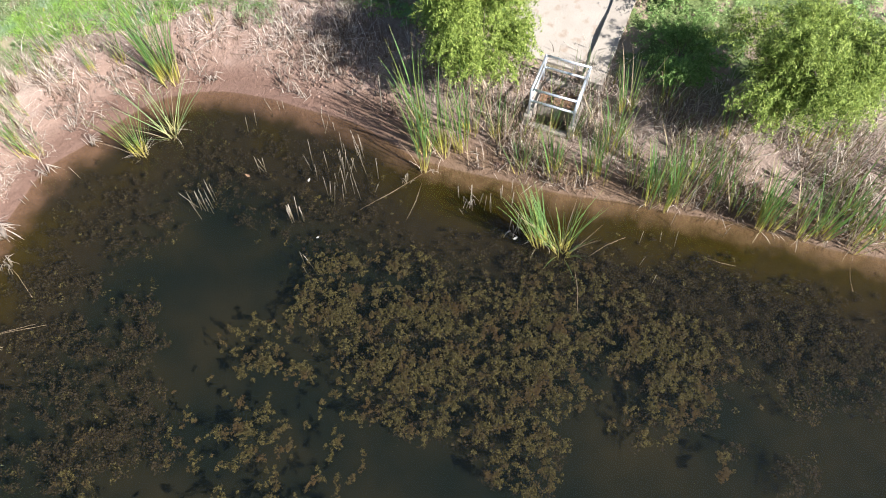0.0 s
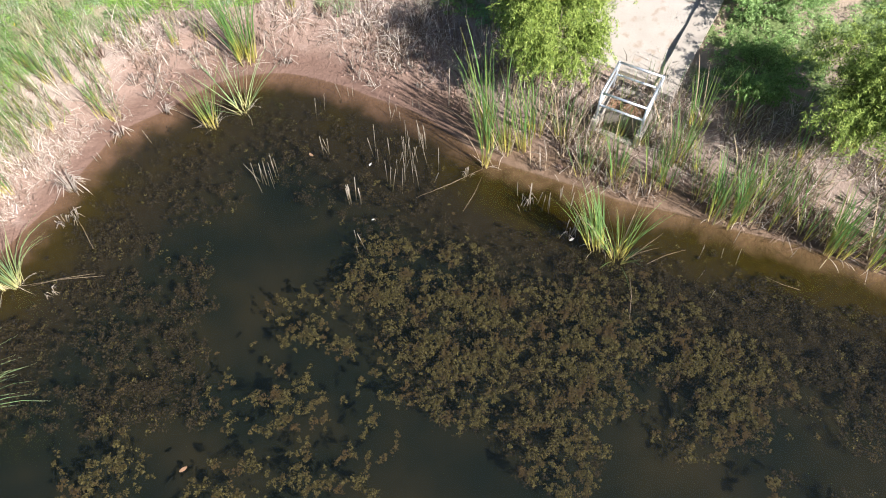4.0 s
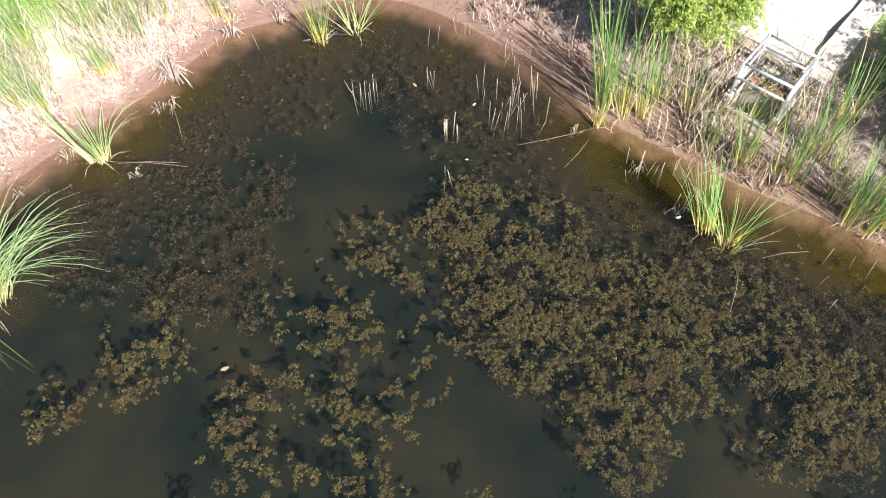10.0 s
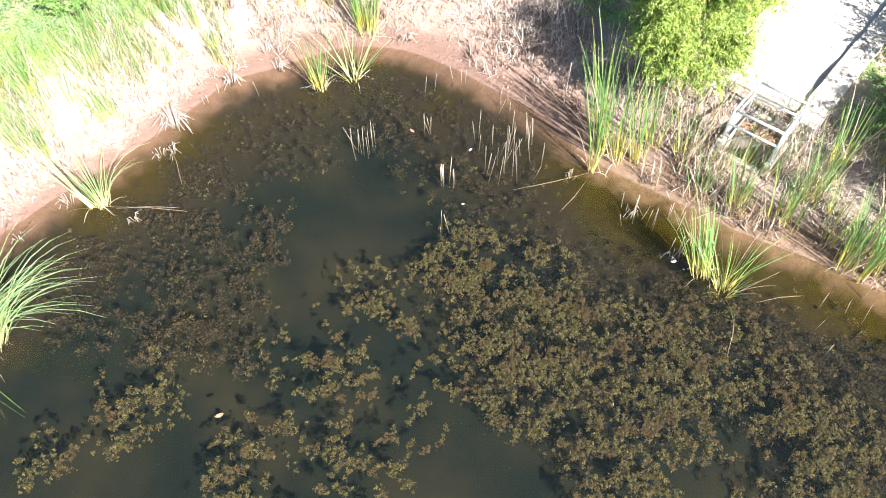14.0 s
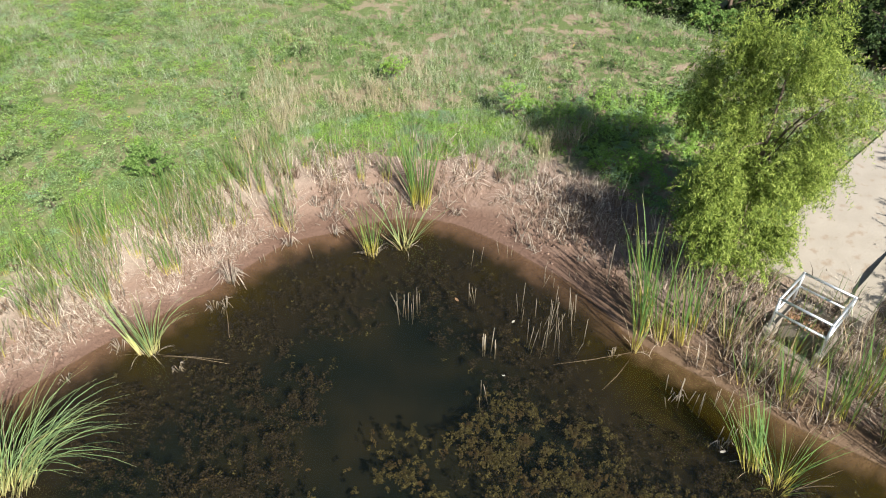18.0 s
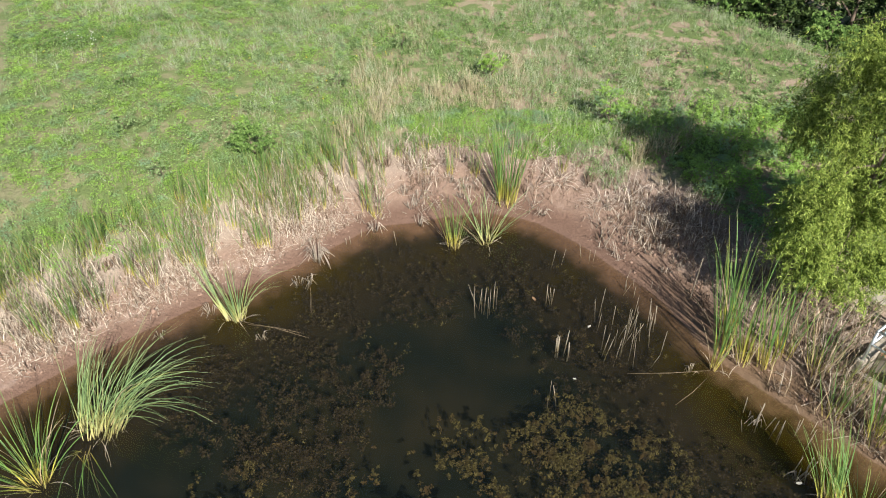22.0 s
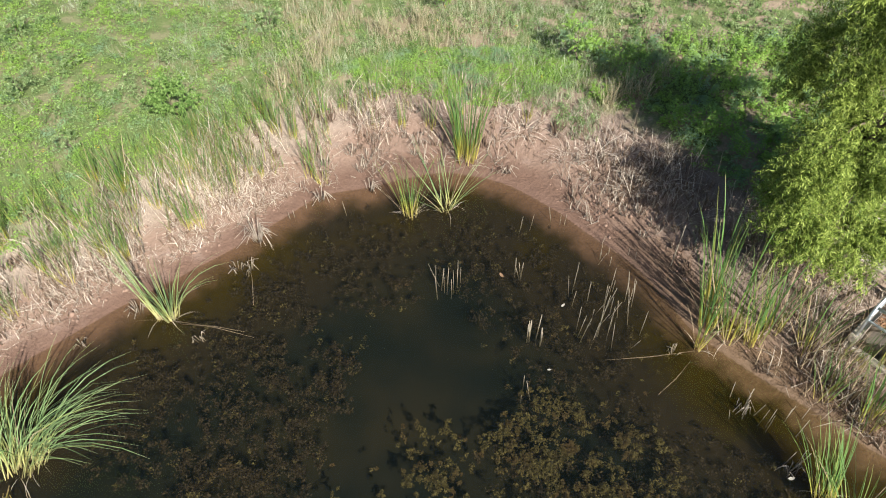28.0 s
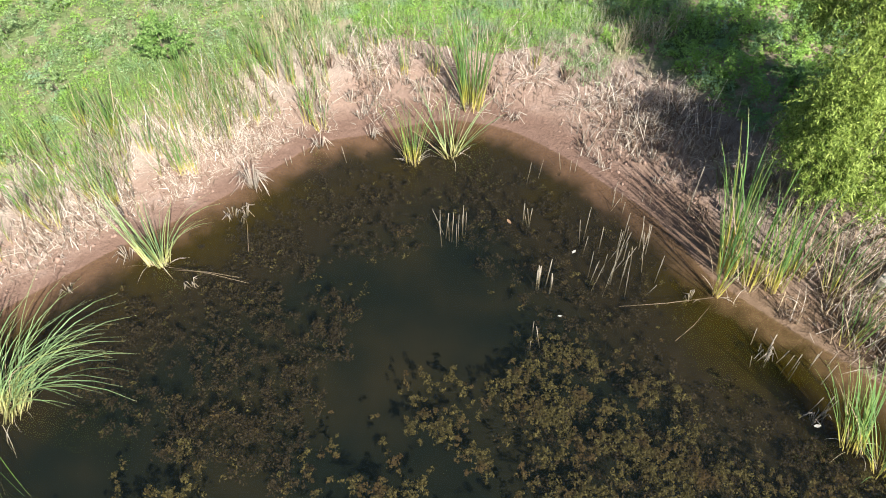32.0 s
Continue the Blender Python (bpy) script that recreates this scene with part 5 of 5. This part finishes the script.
    mounds("grey_green_herbs", xy[k], 24, 0.046, (0.05, 0.12), (0.18, 0.46), "sage", "grey-green weedy herbs in loose clumps on the slope")
    xy, d = scatter(1700, 1.8, 6.8, 11.5, 17, 2.5, True)
    mounds("shade_herbs", xy, 40, 0.055, (0.06, 0.14), (0.25, 0.65), "herb", "leafy green weeds growing under the willow's shade")
    # darker weeds dotted over the north-east slope
    xy, d = scatter(3600, -6, 13, 14, 28)
    k = wave(xy[:, 0], xy[:, 1], 1.4, 53) > rng.uniform(-0.6, 0.8, len(xy))
    mounds("dark_green_herbs", xy[k], 26, 0.055, (0.07, 0.16), (0.14, 0.38), "dark_herb", "dark green weeds dotted over the slope")
    c = np.array([-14.1, 18.6]) + rng.normal(0, 1, (170, 2)) @ np.array([[1.5, 0.75], [-0.25, 0.5]])
    mounds("dark_weed_bed", c, 34, 0.06, (0.14, 0.3), (0.2, 0.5), "dark_herb", "bed of tall dark green weeds in the meadow")
    # grass over everything, in loose drifts
    xy, d = scatter(46000, -22, 13, 6, 31)
    w = wave(xy[:, 0], xy[:, 1], 1.3, 40) + 0.7 * wave(xy[:, 0], xy[:, 1], 3.4, 41)
    west = np.interp(xy[:, 0] + 0.35 * (xy[:, 1] - 12), [-8, -3, 2], [0.95, 0.15, -1.2])
    shade = ((xy[:, 0] - 4.3) / 2.4) ** 2 + ((xy[:, 1] - 14.0) / 2.6) ** 2 < 1
    xy = xy[((w > west) | (rng.random_sample(len(xy)) < 0.15)) & ~shade & ((xy[:, 0] < 6.5) | (xy[:, 1] > 17))]
    k = wave(xy[:, 0], xy[:, 1], 1.1, 46) + 0.6 * wave(xy[:, 0], xy[:, 1], 3.1, 47) > rng.uniform(-0.7, 0.4, len(xy))
    tufts("meadow_grass", xy[k], 7, (0.10, 0.30), (0.007, 0.015), "grass", "short green meadow grass in loose drifts", segs=1)
    # pale seeding grass on the north-east slope
    xy, d = scatter(22000, -18, 13, 12, 28)
    k = np.interp(xy[:, 0], [-9, -3], [-0.35, 0.12]) + wave(xy[:, 0], xy[:, 1], 0.9, 51) + 0.7 * wave(xy[:, 0], xy[:, 1], 2.7, 52) > rng.uniform(-0.3, 0.9, len(xy))
    tufts("pale_grass", xy[k], 8, (0.15, 0.45), (0.005, 0.010), "pale_grass", "pale grey-green seeding grass on the slope", 0.3, segs=1)
    # tan tall grass in a band above the bank
    xy, d = scatter(5200, -5.6, 4.5, 12, 22, 2.6)
    lawn = ((xy[:, 0] + 0.9) / 2.7) ** 2 + ((xy[:, 1] - 16.0) / 0.85) ** 2 < 1 + 0.3 * wave(xy[:, 0], xy[:, 1], 2.0, 73)
    xy, d = xy[~lawn], d[~lawn]
    w = wave(xy[:, 0], xy[:, 1], 0.8, 44) + 0.5 * wave(xy[:, 0], xy[:, 1], 2.4, 45)
    k = w + rng.uniform(-0.4, 0.4, len(xy)) > np.interp(d, [2.5, 4.5, 8, 12], [0.2, 0.25, 1.0, 1.5])
    tufts("tall_tan_grass", xy[k], 7, (0.2, 0.5), (0.005, 0.010), "tan_grass", "tall dry tan grass above the bank", 0.22)
    xy = np.array([-0.9, 16.0]) + rng.uniform(-1, 1, (9000, 2)) * [2.9, 1.0]
    xy = xy[((xy[:, 0] + 0.9) / 2.7) ** 2 + ((xy[:, 1] - 16.0) / 0.85) ** 2 < 1 + 0.3 * wave(xy[:, 0], xy[:, 1], 2.0, 73)]
    herbs("short_turf", xy, 7, 0.035, 0.05, 0.05, "herb", "short bright green turf at the top of the bank")
    xy, d = scatter(1400, -10, 3, 6, 17, 1.7)
    xy = xy[(d < 4.0) & (xy[:, 0] < -4.5) & (wave(xy[:, 0], xy[:, 1], 1.6, 48) > -0.1)]
    tufts("green_bank_grass", xy, 7, (0.2, 0.45), (0.006, 0.011), "herb", "long green grass at the top of the bank", 0.25)
    # undergrowth on the east bank
    xy, d = scatter(1900, 6, 16, 3.5, 17, 3.0)
    mounds("bank_undergrowth", xy, 34, 0.052, (0.08, 0.2), (0.25, 0.7), "feathery", "green leafy undergrowth on the shaded bank")
    # small flowers
    xy, d = scatter(120, -15, 6, 10, 20, 2.6)
    z = height(xy[:, 0], xy[:, 1])
    v, f = leaflets(np.repeat(np.c_[xy, z + 0.25], 6, 0) + rng.normal(0, 0.018, (len(xy) * 6, 3)), 0.4, np.full(len(xy) * 6, 0.026), 0.7, rng)
    stuff("yellow_flowers", v, f, "yellow_petal", "small yellow wildflowers dotted over the meadow", "wildflowers")
    c = np.array([[-13.68, 17.97], [-13.4, 18.2], [-13.2, 17.8], [-14.2, 18.1]])
    z = height(c[:, 0], c[:, 1])
    v, f = leaflets(np.repeat(np.c_[c, z + 0.4], 8, 0) + rng.normal(0, 0.06, (len(c) * 8, 3)), 0.4, np.full(len(c) * 8, 0.035), 0.8, rng)
    stuff("white_flowers", v, f, "white_petal", "cluster of white wildflowers in dark green weeds", "wildflowers")


meadow()
